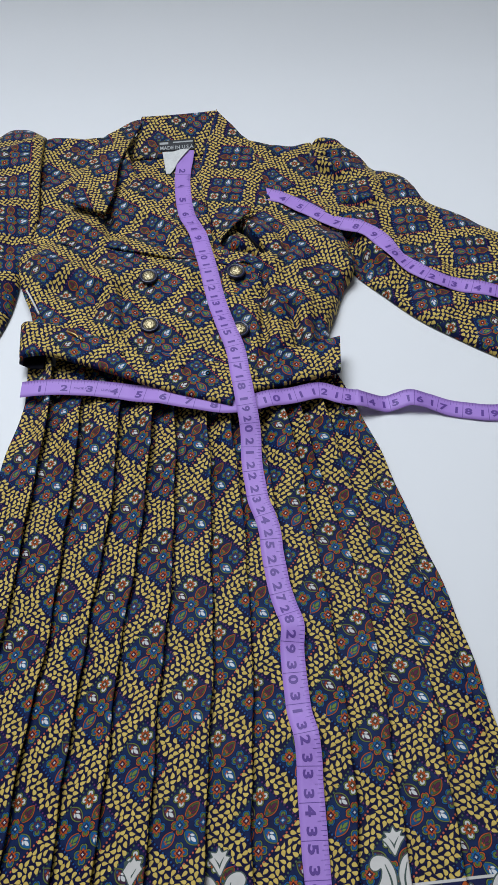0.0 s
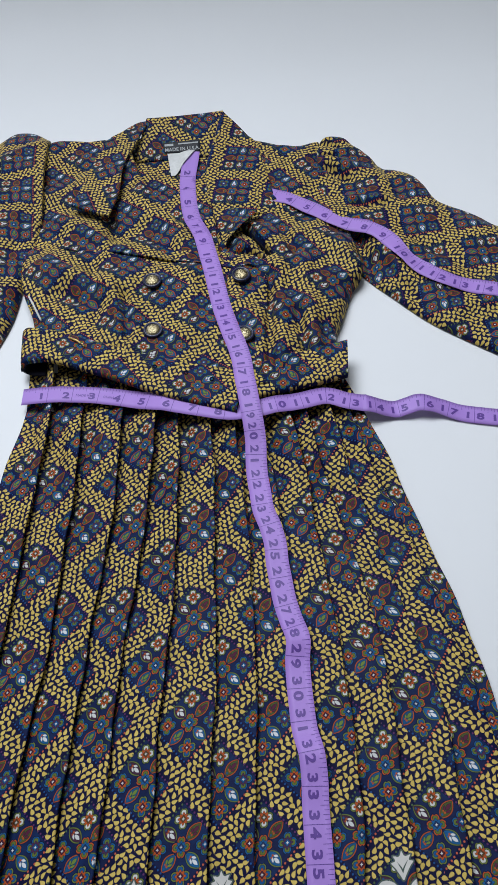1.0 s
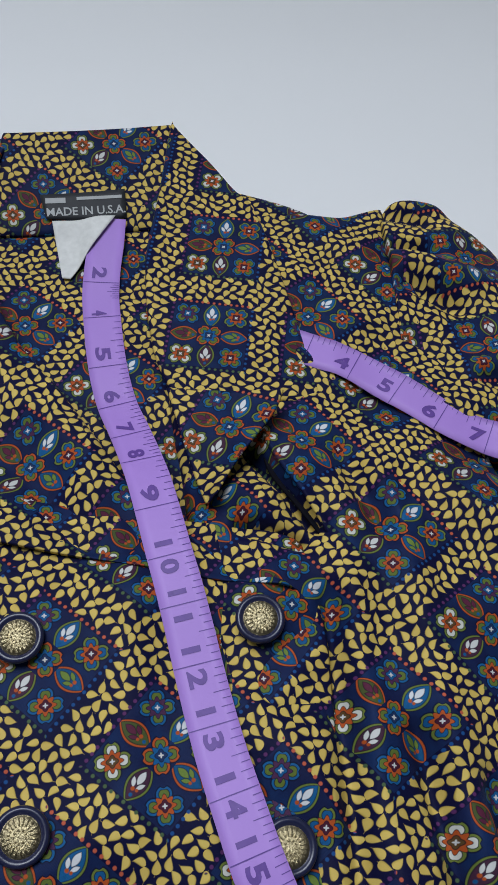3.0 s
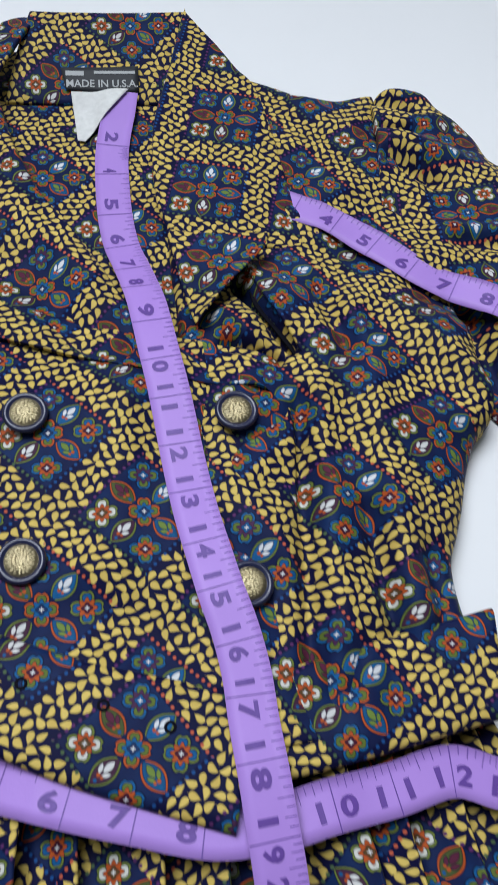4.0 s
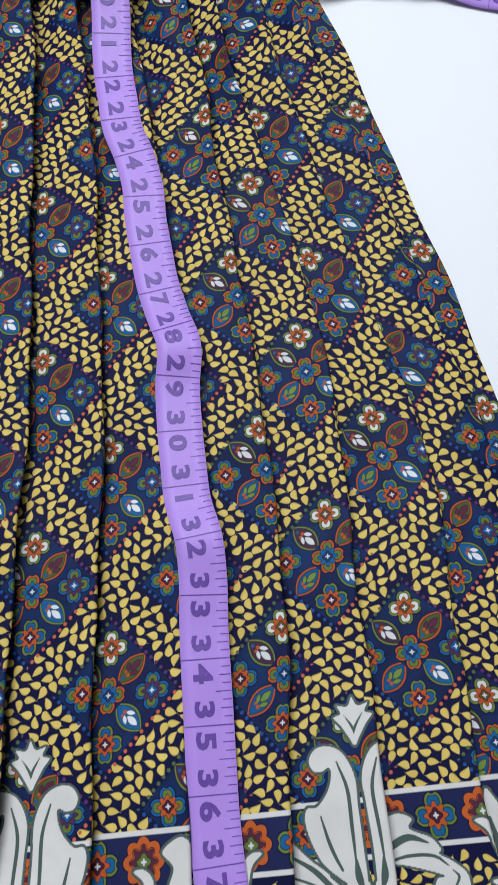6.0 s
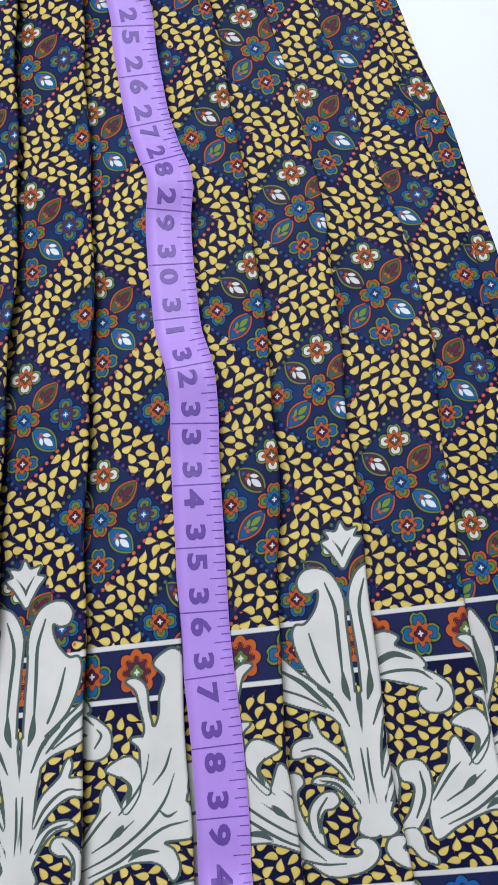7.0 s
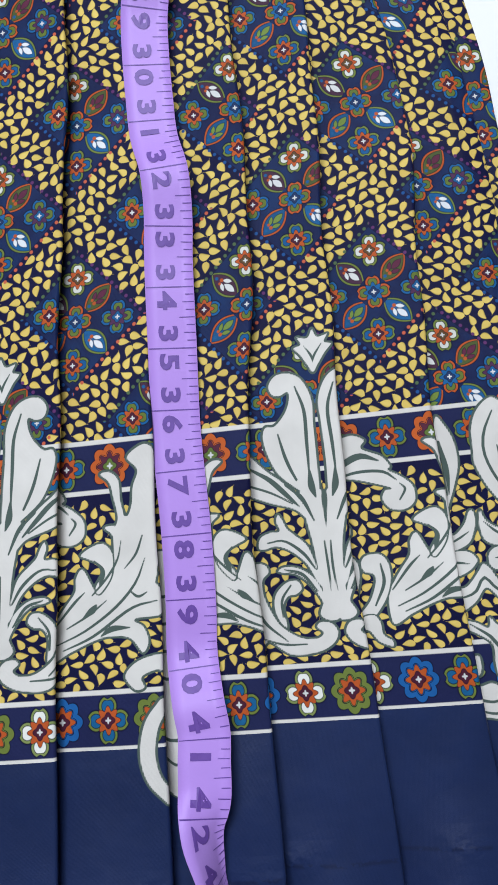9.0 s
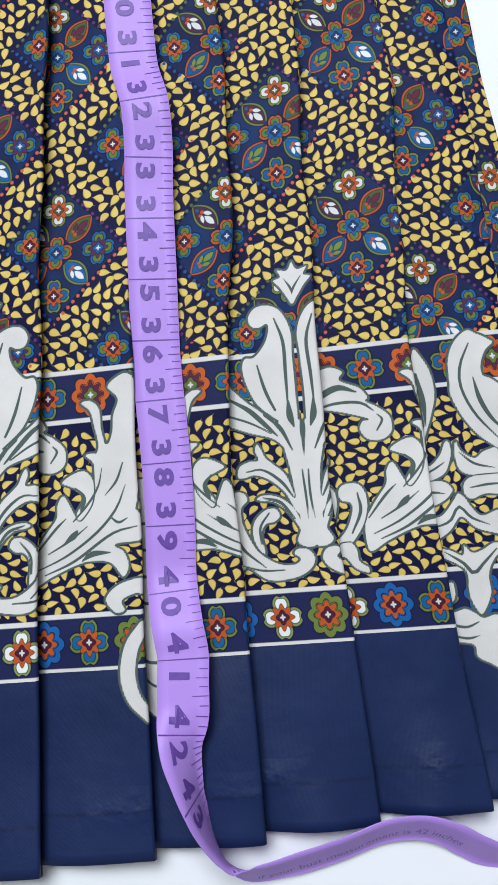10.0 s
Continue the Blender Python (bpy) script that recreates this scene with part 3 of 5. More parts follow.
shape((537.5, 157.0), (542.0, 160.5), (547.0, 161.6), (550.3, 157.9), (550.8, 152.2), (549.1, 145.4), (544.3, 139.1), (542.5, 142.2), (545.8, 148.7), (544.3, 152.7), (540.9, 154.7))  # leaf tip
begin()
shape((514.9, 138.9), (517.3, 142.4), (523.3, 142.4), (526.1, 137.7), (526.1, 130.7), (523.2, 122.4), (517.5, 114.5), (511.5, 109.3), (507.4, 110.7), (509.9, 114.7), (516.1, 121.7), (519.5, 129.9), (519.2, 133.4), (515.9, 134.8))  # stem with a knob
begin()
shape((511.9, 114.4), (516.8, 115.5), (519.0, 111.7), (519.2, 106.4), (522.2, 103.4), (521.7, 100.7), (516.8, 103.1), (513.8, 108.1), (511.2, 109.1))  # curl below
begin()
shape((505.4, 185.9), (511.4, 193.8), (518.7, 196.2), (524.0, 193.7), (522.3, 190.5), (529.6, 186.8), (532.4, 182.1), (531.3, 180.5), (535.6, 177.3), (539.8, 172.3), (539.8, 165.3), (535.6, 161.6), (529.6, 162.4), (526.8, 167.2), (528.3, 171.3), (531.0, 171.8), (525.2, 174.4), (516.0, 177.4), (508.2, 177.7), (505.6, 175.1), (502.0, 174.9))  # curled leaf
# inked veins
vein((543.2, 154.0, 0.30), (545.8, 149.1, 1.30), (544.6, 142.6, 0.30))
vein((537.5, 129.7, 0.30), (540.9, 132.4, 1.40), (542.8, 135.0, 0.30))
vein((526.8, 118.5, 0.30), (538.2, 124.0, 0.50), (550.3, 133.2, 0.60), (558.7, 143.2, 0.50), (563.2, 153.8, 0.20))
vein((529.1, 115.9, 0.30), (541.2, 121.4, 0.60), (556.4, 132.3, 0.60), (566.7, 134.9, 0.30))
vein((544.3, 121.3, 0.30), (548.8, 124.1, 1.30), (555.6, 124.2, 0.30))
vein((541.2, 138.9, 0.30), (547.6, 146.3, 0.50), (552.3, 154.0, 0.40), (554.3, 162.2, 0.20))
vein((525.8, 125.9, 0.30), (533.7, 135.9, 0.60), (538.5, 140.7, 0.20))
vein((562.8, 163.7, 0.30), (559.7, 155.7, 0.50), (554.6, 149.5, 0.20))
vein((556.1, 140.1, 0.30), (559.4, 137.2, 0.60), (563.2, 139.0, 0.20))
vein((530.6, 125.2, 0.30), (539.7, 130.7, 0.50), (547.0, 136.6, 0.20))
vein((557.3, 178.6, 0.30), (556.7, 173.4, 0.90), (555.8, 178.1, 0.20))
vein((-7.7, 219.4, 0.34), (-4.7, 208.2, 0.69), (-5.0, 194.3, 0.69), (-5.3, 182.2, 0.34))
vein((-16.1, 199.4, 0.34), (-14.0, 189.5, 0.69), (-10.5, 180.3, 0.52))
vein((-5.1, 183.9, 0.52), (-4.7, 176.9, 1.38), (-3.3, 171.8, 0.34))
vein((-29.7, 187.4, 0.34), (-21.8, 181.9, 1.03), (-15.8, 175.0, 1.03), (-10.1, 168.2, 0.34))
vein((-31.6, 180.3, 0.52), (-21.0, 175.4, 0.52), (-12.7, 169.7, 0.34))
vein((-23.8, 152.8, 0.34), (-17.1, 153.2, 0.52), (-10.1, 147.2, 0.69), (-5.8, 139.4, 0.34))
vein((-1.2, 152.0, 0.34), (-0.9, 139.8, 0.52), (-1.3, 129.4, 0.17))
vein((-18.1, 140.3, 0.34), (-11.5, 137.8, 0.69), (-6.5, 129.8, 0.34))
vein((-29.4, 138.6, 0.34), (-31.5, 128.4, 0.69), (-29.2, 117.7, 0.69), (-21.4, 108.5, 0.34))
vein((-16.5, 133.3, 0.34), (-20.9, 126.9, 0.52), (-21.6, 119.2, 0.34))
vein((-3.7, 237.7, 0.17), (-0.6, 232.4, 0.52), (0.5, 228.0, 0.17))
vein((-15.3, 178.4, 0.34), (-9.2, 172.3, 0.86), (-4.5, 161.2, 0.34))
vein((-30.3, 110.0, 0.34), (-22.8, 107.2, 0.52), (-14.2, 106.8, 0.34))
vein((507.6, 179.5, 0.34), (513.6, 184.7, 1.21), (521.0, 187.5, 1.21), (528.0, 185.1, 0.34))
vein((508.2, 177.7, 0.34), (518.2, 180.6, 0.69), (528.6, 180.0, 0.69), (533.6, 175.6, 0.34))
vein((533.7, 166.2, 0.34), (536.4, 171.0, 0.52), (534.7, 173.9, 0.34))
vein((522.7, 138.2, 0.34), (523.0, 129.4, 0.69), (518.2, 119.3, 0.34))
vein((512.0, 137.1, 0.34), (511.1, 129.4, 0.52), (508.8, 121.8, 0.34))
# the same leaf turned round, before the palmette
begin()
shape((941.5, 112.0), (949.1, 111.1), (954.4, 107.8), (956.6, 103.2), (952.8, 97.7), (948.8, 98.4), (949.8, 102.8), (944.5, 105.4), (940.6, 105.1))  # knob at the edge
begin()
shape((986.3, 110.6), (977.8, 114.8), (968.8, 119.0), (961.9, 120.7), (954.4, 119.4), (949.4, 113.0), (946.9, 117.8), (948.8, 124.2), (952.1, 127.5), (940.9, 129.4), (942.7, 141.8), (958.2, 151.3), (965.7, 139.8), (971.5, 150.8), (974.8, 147.6), (975.6, 141.4), (979.4, 135.7), (982.4, 131.2), (986.3, 123.5))  # broad leaf
shape((958.9, 165.5), (956.9, 172.2), (958.5, 181.6), (960.0, 187.4), (963.8, 191.2), (959.7, 191.9), (955.9, 188.2), (955.1, 179.7), (953.2, 172.8), (951.2, 177.7), (950.6, 185.4), (948.8, 191.4), (952.8, 196.2), (949.8, 199.6), (944.5, 201.1), (940.9, 195.2), (940.9, 174.0), (941.5, 152.9), (944.5, 139.3), (948.8, 136.0), (953.3, 140.0), (958.9, 138.8), (965.7, 139.8), (959.7, 152.9))  # branch
shape((962.4, 168.4), (958.5, 169.2), (955.6, 166.1), (956.3, 162.3), (952.8, 151.9), (959.7, 150.1), (958.2, 158.3), (959.4, 164.8))  # lobe
begin()
shape((972.5, 157.0), (968.0, 160.5), (963.0, 161.6), (959.7, 157.9), (959.2, 152.2), (960.9, 145.4), (965.7, 139.1), (967.5, 142.2), (964.2, 148.7), (965.7, 152.7), (969.1, 154.7))  # leaf tip
vein((966.8, 154.0, 0.30), (964.2, 149.1, 1.30), (965.4, 142.6, 0.30))
vein((972.5, 129.7, 0.30), (969.1, 132.4, 1.40), (967.2, 135.0, 0.30))
vein((983.2, 118.5, 0.30), (971.8, 124.0, 0.50), (959.7, 133.2, 0.60), (951.3, 143.2, 0.50), (946.8, 153.8, 0.20))
vein((980.9, 115.9, 0.30), (968.8, 121.4, 0.60), (953.6, 132.3, 0.60), (943.3, 134.9, 0.30))
vein((965.7, 121.3, 0.30), (961.2, 124.1, 1.30), (954.4, 124.2, 0.30))
vein((968.8, 138.9, 0.30), (962.4, 146.3, 0.50), (957.7, 154.0, 0.40), (955.7, 162.2, 0.20))
vein((984.2, 125.9, 0.30), (976.3, 135.9, 0.60), (971.5, 140.7, 0.20))
vein((947.2, 163.7, 0.30), (950.3, 155.7, 0.50), (955.4, 149.5, 0.20))
vein((953.9, 140.1, 0.30), (950.6, 137.2, 0.60), (946.8, 139.0, 0.20))
vein((979.4, 125.2, 0.30), (970.3, 130.7, 0.50), (963.0, 136.6, 0.20))
vein((952.7, 178.6, 0.30), (953.3, 173.4, 0.90), (954.2, 178.1, 0.20))
# the palmette and its pendant, a metre on
begin()
shape((1071.8, 200.2), (1074.5, 197.4), (1077.5, 189.9), (1077.2, 179.6), (1074.0, 170.3), (1069.9, 160.9), (1067.2, 154.4), (1069.6, 166.5), (1070.9, 177.8), (1071.2, 188.1), (1069.8, 192.8))  # crescent
begin()
shape((1066.4, 147.8), (1069.3, 146.9), (1073.8, 151.6), (1076.5, 157.2), (1078.5, 157.2), (1078.9, 152.5), (1077.3, 146.9), (1074.8, 142.2), (1069.5, 139.4), (1063.4, 138.4), (1062.8, 142.2))  # left leaf
begin()
shape((1063.3, 137.5), (1069.5, 139.4), (1074.4, 138.4), (1077.0, 134.7), (1075.7, 131.9), (1072.5, 129.1), (1067.3, 127.2), (1061.5, 129.1))  # left lower leaf
begin()
shape((1080.4, 156.2), (1081.5, 157.2), (1082.9, 152.5), (1087.5, 148.7), (1091.8, 151.6), (1100.0, 153.4), (1104.7, 150.6), (1101.5, 139.4), (1091.6, 140.3), (1085.6, 140.3), (1080.9, 143.1), (1079.6, 149.7))  # right leaf
begin()
shape((1082.4, 138.4), (1086.6, 140.3), (1096.6, 140.3), (1101.5, 139.4), (1099.6, 131.0), (1089.6, 131.0), (1084.5, 129.1), (1081.6, 131.0), (1081.0, 134.7))  # right lower leaf
begin()
shape((1084.0, 186.2), (1085.0, 193.7), (1087.8, 200.2), (1092.5, 204.9), (1095.6, 205.9), (1098.3, 204.0), (1100.2, 203.1), (1103.0, 201.2), (1104.7, 199.3), (1101.3, 196.5), (1098.7, 191.8), (1098.1, 187.1), (1100.9, 185.3), (1103.5, 182.5), (1105.8, 176.8), (1109.1, 171.2), (1103.4, 147.8), (1096.9, 152.5), (1090.7, 159.0), (1086.6, 166.5), (1084.4, 173.1), (1083.2, 179.6))  # great leaf
begin()
shape((1063.7, 121.6), (1069.8, 122.5), (1073.1, 125.3), (1076.6, 130.0), (1078.8, 132.8), (1081.6, 130.0), (1083.2, 126.3), (1086.7, 121.6), (1092.9, 123.5), (1097.9, 123.5), (1095.9, 112.2), (1088.9, 113.2), (1083.2, 116.0), (1079.6, 120.7), (1077.6, 120.7), (1074.2, 116.0), (1070.9, 113.2), (1066.8, 111.3), (1063.9, 113.2))  # chevron
begin()
shape((1064.0, 89.8), (1066.1, 91.6), (1070.2, 92.6), (1070.9, 88.8), (1069.6, 85.1), (1066.6, 84.1), (1068.4, 81.3), (1073.4, 82.3), (1077.3, 80.4), (1080.2, 78.5), (1085.2, 79.5), (1089.0, 76.6), (1085.9, 56.6), (1079.0, 58.6), (1075.2, 61.6), (1074.4, 66.6), (1066.6, 68.6), (1063.9, 73.6), (1063.2, 79.5))  # lower mass
begin()
shape((1061.4, 106.6), (1063.5, 108.5), (1071.4, 106.6), (1076.1, 103.8), (1077.5, 108.5), (1080.2, 104.7), (1084.3, 105.7), (1089.5, 108.5), (1094.4, 106.6), (1088.9, 101.0), (1085.4, 94.4), (1084.8, 87.0), (1080.2, 79.5), (1077.4, 82.3), (1075.9, 87.9), (1076.4, 95.4), (1073.7, 99.1), (1068.0, 102.9), (1066.0, 102.9), (1063.0, 101.9))  # foot
vein((1071.5, 189.9, 0.30), (1071.9, 177.8, 1.00), (1070.5, 165.6, 0.30))
vein((1094.8, 200.2, 0.30), (1089.6, 190.9, 0.60), (1088.4, 181.5, 0.60), (1091.8, 168.4, 0.60), (1100.2, 154.4, 0.30))
vein((1094.0, 186.2, 0.30), (1094.7, 175.9, 1.00), (1097.6, 166.5, 0.80), (1102.7, 159.0, 0.30))
vein((1065.8, 142.2, 0.30), (1071.1, 145.0, 0.50), (1075.4, 147.8, 0.20))
vein((1062.9, 133.8, 0.30), (1068.9, 133.8, 0.60), (1073.8, 132.8, 0.20))
vein((1081.8, 151.6, 0.30), (1087.2, 145.9, 0.60), (1094.9, 143.1, 0.30))
vein((1084.0, 134.7, 0.30), (1091.1, 135.6, 0.60), (1098.1, 135.6, 0.30))
vein((1065.3, 116.9, 0.30), (1073.6, 119.7, 0.60), (1078.2, 126.3, 0.60), (1082.6, 120.7, 0.60), (1089.3, 116.9, 0.30))
vein((1069.3, 105.7, 0.30), (1075.8, 100.1, 0.70), (1079.4, 95.4, 0.70), (1084.8, 100.1, 0.60), (1090.3, 105.7, 0.30))
vein((1064.4, 81.3, 0.30), (1067.0, 76.6, 0.60), (1072.9, 74.6, 0.60), (1078.0, 76.6, 0.30))
vein((1065.7, 71.6, 0.30), (1072.6, 69.6, 0.60), (1077.7, 70.6, 0.20))
begin()
stroke((568, 92, 2.5), (563, 85, 3), (561, 75, 3.2), (563, 65, 3), (569, 57, 2.5))  # pendant, its other half
begin()
shape((923, 152), (938, 155), (953, 152), (954, 120), (953, 90), (950, 70), (944, 58), (938, 53), (931, 59), (925, 72), (923, 95), (922, 125))  # pendant of the turned motif
for level in (140, 128, 116, 104):
    vein((925, level + 6, 0.4), (937, level - 6, 0.7), (949, level + 6, 0.4))
vein((928, 90, 0.3), (932, 79, 0.6), (938, 76, 0.7), (943, 80, 0.6), (946, 90, 0.3))
vein((930, 74, 0.3), (938, 66, 0.6), (946, 74, 0.3))


def band_distance(px, py, st):
    d = np.full(px.shape, 1e3)
    for (x0, y0, r0), (x1, y1, r1) in zip(st[:-1], st[1:]):
        ex, ey = x1 - x0, y1 - y0
        t = np.clip(((px - x0) * ex + (py - y0) * ey) / (ex * ex + ey * ey + 1e-9), 0, 1)
        d = np.minimum(d, np.hypot(px - x0 - t * ex, py - y0 - t * ey) - r0 - (r1 - r0) * t)
    return d


def leaf_distance(px, py, line):
    d = np.full(px.shape, 1e3)
    inside = np.zeros(px.shape, bool)
    for (x0, y0), (x1, y1) in zip(line, np.roll(line, -1, axis=0)):
        ex, ey = x1 - x0, y1 - y0
        t = np.clip(((px - x0) * ex + (py - y0) * ey) / (ex * ex + ey * ey + 1e-9), 0, 1)
        d = np.minimum(d, np.hypot(px - x0 - t * ex, py - y0 - t * ey))
        if y0 != y1:
            inside ^= ((y0 > py) != (y1 > py)) & (px < x0 + ex * (py - y0) / ey)
    return np.where(inside, -d, d)


def mirrored(bu, line):
    return np.abs(bu) if line[:, 0].min() < 100 else bu


def scroll_field(bu, bv):
    """Distances to the white shapes and to the inked lines on them (negative inside)."""
    white, ink = np.full(bu.shape, 20.0), np.full(bu.shape, 20.0)

    def near(line, x):
        return (x > line[:, 0].min() - 6) & (x < line[:, 0].max() + 6) & (bv > line[:, 1].min() - 6) & (bv < line[:, 1].max() + 6)

    for group in GROUPS:
        d = np.full(bu.shape, 20.0)
        for kind, line in group:
            line = line if line[:, 0].max() > 100 else line * ([-1, 1] if line.shape[1] == 2 else [-1, 1, 1])
            line = line if line[:, 0].max() > 100 or line[:, 0].mean() > 0 else line * ([-1, 1] if line.shape[1] == 2 else [-1, 1, 1])
            x = mirrored(bu, line)
            m = near(line, x)
            if m.any():
                d[m] = np.minimum(d[m], (leaf_distance if kind == "leaf" else band_distance)(x[m], bv[m], line))
        ink = np.maximum(ink, -d)
        ink = np.minimum(ink, np.abs(d) - 0.34)
        white = np.minimum(white, d)
    for line in VEINS:
        line = line if line[:, 0].max() > 100 or line[:, 0].mean() > 0 else line * [-1, 1, 1]
        x = mirrored(bu, line)
        m = near(line, x)
        if m.any():
            ink[m] = np.minimum(ink[m], band_distance(x[m], bv[m], line))
    return white, ink


def build_pleat(k):
    xs0, xs1 = PLEATS[k - 1][0], PLEATS[k][0]
    off, vflower, bfold = PLEATS[k][1]
    seen = k >= 7
    v = np.r_[np.arange(0, 0.05, 0.004), np.arange(0.05, 0.25, 0.00055 if seen else 0.003), np.arange(0.25, 0.75, 0.005)]
    n_top = 84 if seen else 24
    q = np.linspace(-0.16, 1, n_top)
    yh = HEM_Y
    top_v = waist_y((xs0[0] + xs1[0]) / 2) - yh
    v = v[v < top_v]
    Q, V = np.meshgrid(q, v)
    Y = yh + V - 0.002 * Q * np.clip(1 - V / 0.3, 0, 1)
    f0, f1 = fold_x(xs0, Y), fold_x(xs1, Y)
    calm = np.clip((Y + 0.57) / 0.15, 0.15, 1)
    wob = calm * (0.0008 * np.sin(Y * 38 + k * 1.7) + 0.0006 * np.sin(Y * 90 + k))
    f0 = f0 + calm * (0.0008 * np.sin(Y * 38 + (k - 1) * 1.7) + 0.0006 * np.sin(Y * 90 + k - 1))
    f1 = f1 + wob
    X = f0 + (f1 - f0) * Q
    near = np.clip((Y + 0.15) / 0.17, 0, 1)                  # gathered towards the waist
    lift = 0.0076 + 0.0040 * near
    qq = np.clip(Q, 0, 1)
    Z = 0.0042 + lift * qq ** (1.15 + 0.6 * near) + 0.0012 * wrinkle(X, Y, 7, k) + 0.0045 * near * wrinkle(X, Y * 0.22, 26, 2)
    Z = Z - np.clip(-Q, 0, 1) * 0.01 - 0.0045 * near * np.exp(-((qq - 0.04) / 0.16) ** 2)
    Z = Z + np.clip(1 - V / 0.11, 0, 1) * (0.0030 * np.sin(3.1416 * qq) + 0.0022 * wrinkle(X, Y * 0.6, 15, k + 5))
    if k <= 5:
        Z = Z * (1 - 0.25 * np.clip((Y - 0.005) / 0.035, 0, 1))
    # outermost pleats sink to the paper
    edge = np.clip((fold_x(PLEATS[-1][0], Y) - X) / 0.02, 0, 1) * np.clip((X - fold_x(PLEATS[0][0], Y)) / 0.02, 0, 1)
    Z = np.maximum(0.003 + (Z - 0.003) * (0.45 + 0.55 * edge), 0.0028)
    U = X - f1
    # round the fold and back underneath
    xs, ys, zs, us = [X], [Y], [Z], [U]
    zc = Z[:, -1:]
    for ang, back in ((35, 0), (80, 0), (130, 0), (180, 0), (180, 0.005), (180, 0.010)):
        r = 0.0013
        a = radians(ang)
        qb = 1 - back / (f1[:, -1] - f0[:, -1])
        over = np.array([np.interp(t, q, row) for t, row in zip(qb, Z)])[:, None]
        xs.append(f1[:, -1:] + r * math.sin(a) - back)
        zs.append(np.maximum(over - r + r * math.cos(a), 0.0015))
        ys.append(Y[:, -1:])
        us.append(U[:, -1:] + 0.0013 * a + back)
    X, Y, Z, U = (np.hstack(c) for c in (xs, ys, zs, us))
    V = np.repeat(V[:, :1], X.shape[1], 1)
    # turned hem
    X = np.vstack([X[:1], X[:1], X])
    Y = np.vstack([Y[:1] + 0.003, Y[:1] - 0.0006, Y])
    Z = np.vstack([np.maximum(Z[:1] - 0.004, 0.0013), np.maximum(Z[:1] - 0.0022, 0.0016), Z])
    U = np.vstack([U[:1], U[:1], U])
    V = np.vstack([V[:1], V[:1], V])
    ob = mesh_object("pleat", np.stack([X, Y, Z], -1).reshape(-1, 3), grid_faces(*X.shape), BORDER, SKIRT)
    add_uv(ob, "cloth", np.stack([U + off, V - vflower + 0.0181], -1).reshape(-1, 2))
    bu = U + bfold
    # heights of the printed lines over the hem, on the cloth and in the drawing
    B = np.interp(V, (0, 0.0715, 0.0925, 0.169, 0.189, 0.227, 0.30, 0.70), (0, 0.0779, 0.0976, 0.1844, 0.2036, 0.245, 0.32, 0.75))
    add_uv(ob, "border", np.stack([bu, B], -1).reshape(-1, 2))
    white, ink = scroll_field(bu.ravel() * 1000, B.ravel() * 1000)
    add_float(ob, "scroll", white)
    add_float(ob, "ink", ink)


def build_skirt_back():
    ys = np.linspace(-0.600, 0.045, 40)
    l, r = fold_x(PLEATS[0][0], ys), fold_x(PLEATS[-1][0], ys)
    ob = sheet("skirt_back", [(a + 0.004, y) for a, y in zip(l[::6], ys[::6])] , [(a - 0.004, y) for a, y in zip(r[::6], ys[::6])], 60, 20,
               lambda x, y, s, q: 0.0026 + 0 * x, lambda x, y: cloth_uv(x, y, 0, 0, 0), DRESS, LINING_AND_SHADE, "dark inside of the skirt's back", tuck=0.001)
    return ob


SKIRT = build_skirt_back()
SKIRT.name = "skirt"
for k in range(1, len(PLEATS)):
    build_pleat(k)


def hill(q, power=4.0):
    return np.clip(1 - np.abs(2 * q - 1) ** power, 0, 1) ** 0.5


# ---- bodice ----
def back_z(x, y, s, q):
    return 0.002 + 0.002 * hill(q) + 0.001 * wrinkle(x, y, 9, 12) * hill(q)


sheet("bodice_back", [(-0.1965, 0.0701), (-0.2049, 0.1880), (-0.2320, 0.3206), (-0.1970, 0.4643), (-0.0933, 0.4724)],
      [(0.0854, 0.0361), (0.0994, 0.1384), (0.1276, 0.2796), (0.0946, 0.4091), (0.0008, 0.4648)], 60, 40, back_z,
      lambda x, y: cloth_uv(x, y, -0.0469, 0.3979, 90), DRESS, None, "inside of the bodice back, seen in the neck opening")


def left_z(x, y, s, q):
    z = 0.007 + 0.006 * hill(q, 6) + 0.009 * q ** 5 + 0.0052 * crumple(x, y, 8, 1) + 0.0008 * wrinkle(x, y, 26, 13)
    z = z + ridge(x, y, -0.1897, 0.2958, -0.1237, 0.2439, 0.006, 0.012) + ridge(x, y, -0.1513, 0.3413, -0.1331, 0.2597, -0.006, 0.008)
    z = z + ridge(x, y, -0.1088, 0.3363, -0.0572, 0.2515, 0.004, 0.01) + ridge(x, y, -0.1139, 0.2873, -0.0668, 0.2280, -0.004, 0.008)
    # the lower edge stands off the front beneath it
    return z + (0.002 + 0.0095 * q) * np.exp(-s / 0.10)


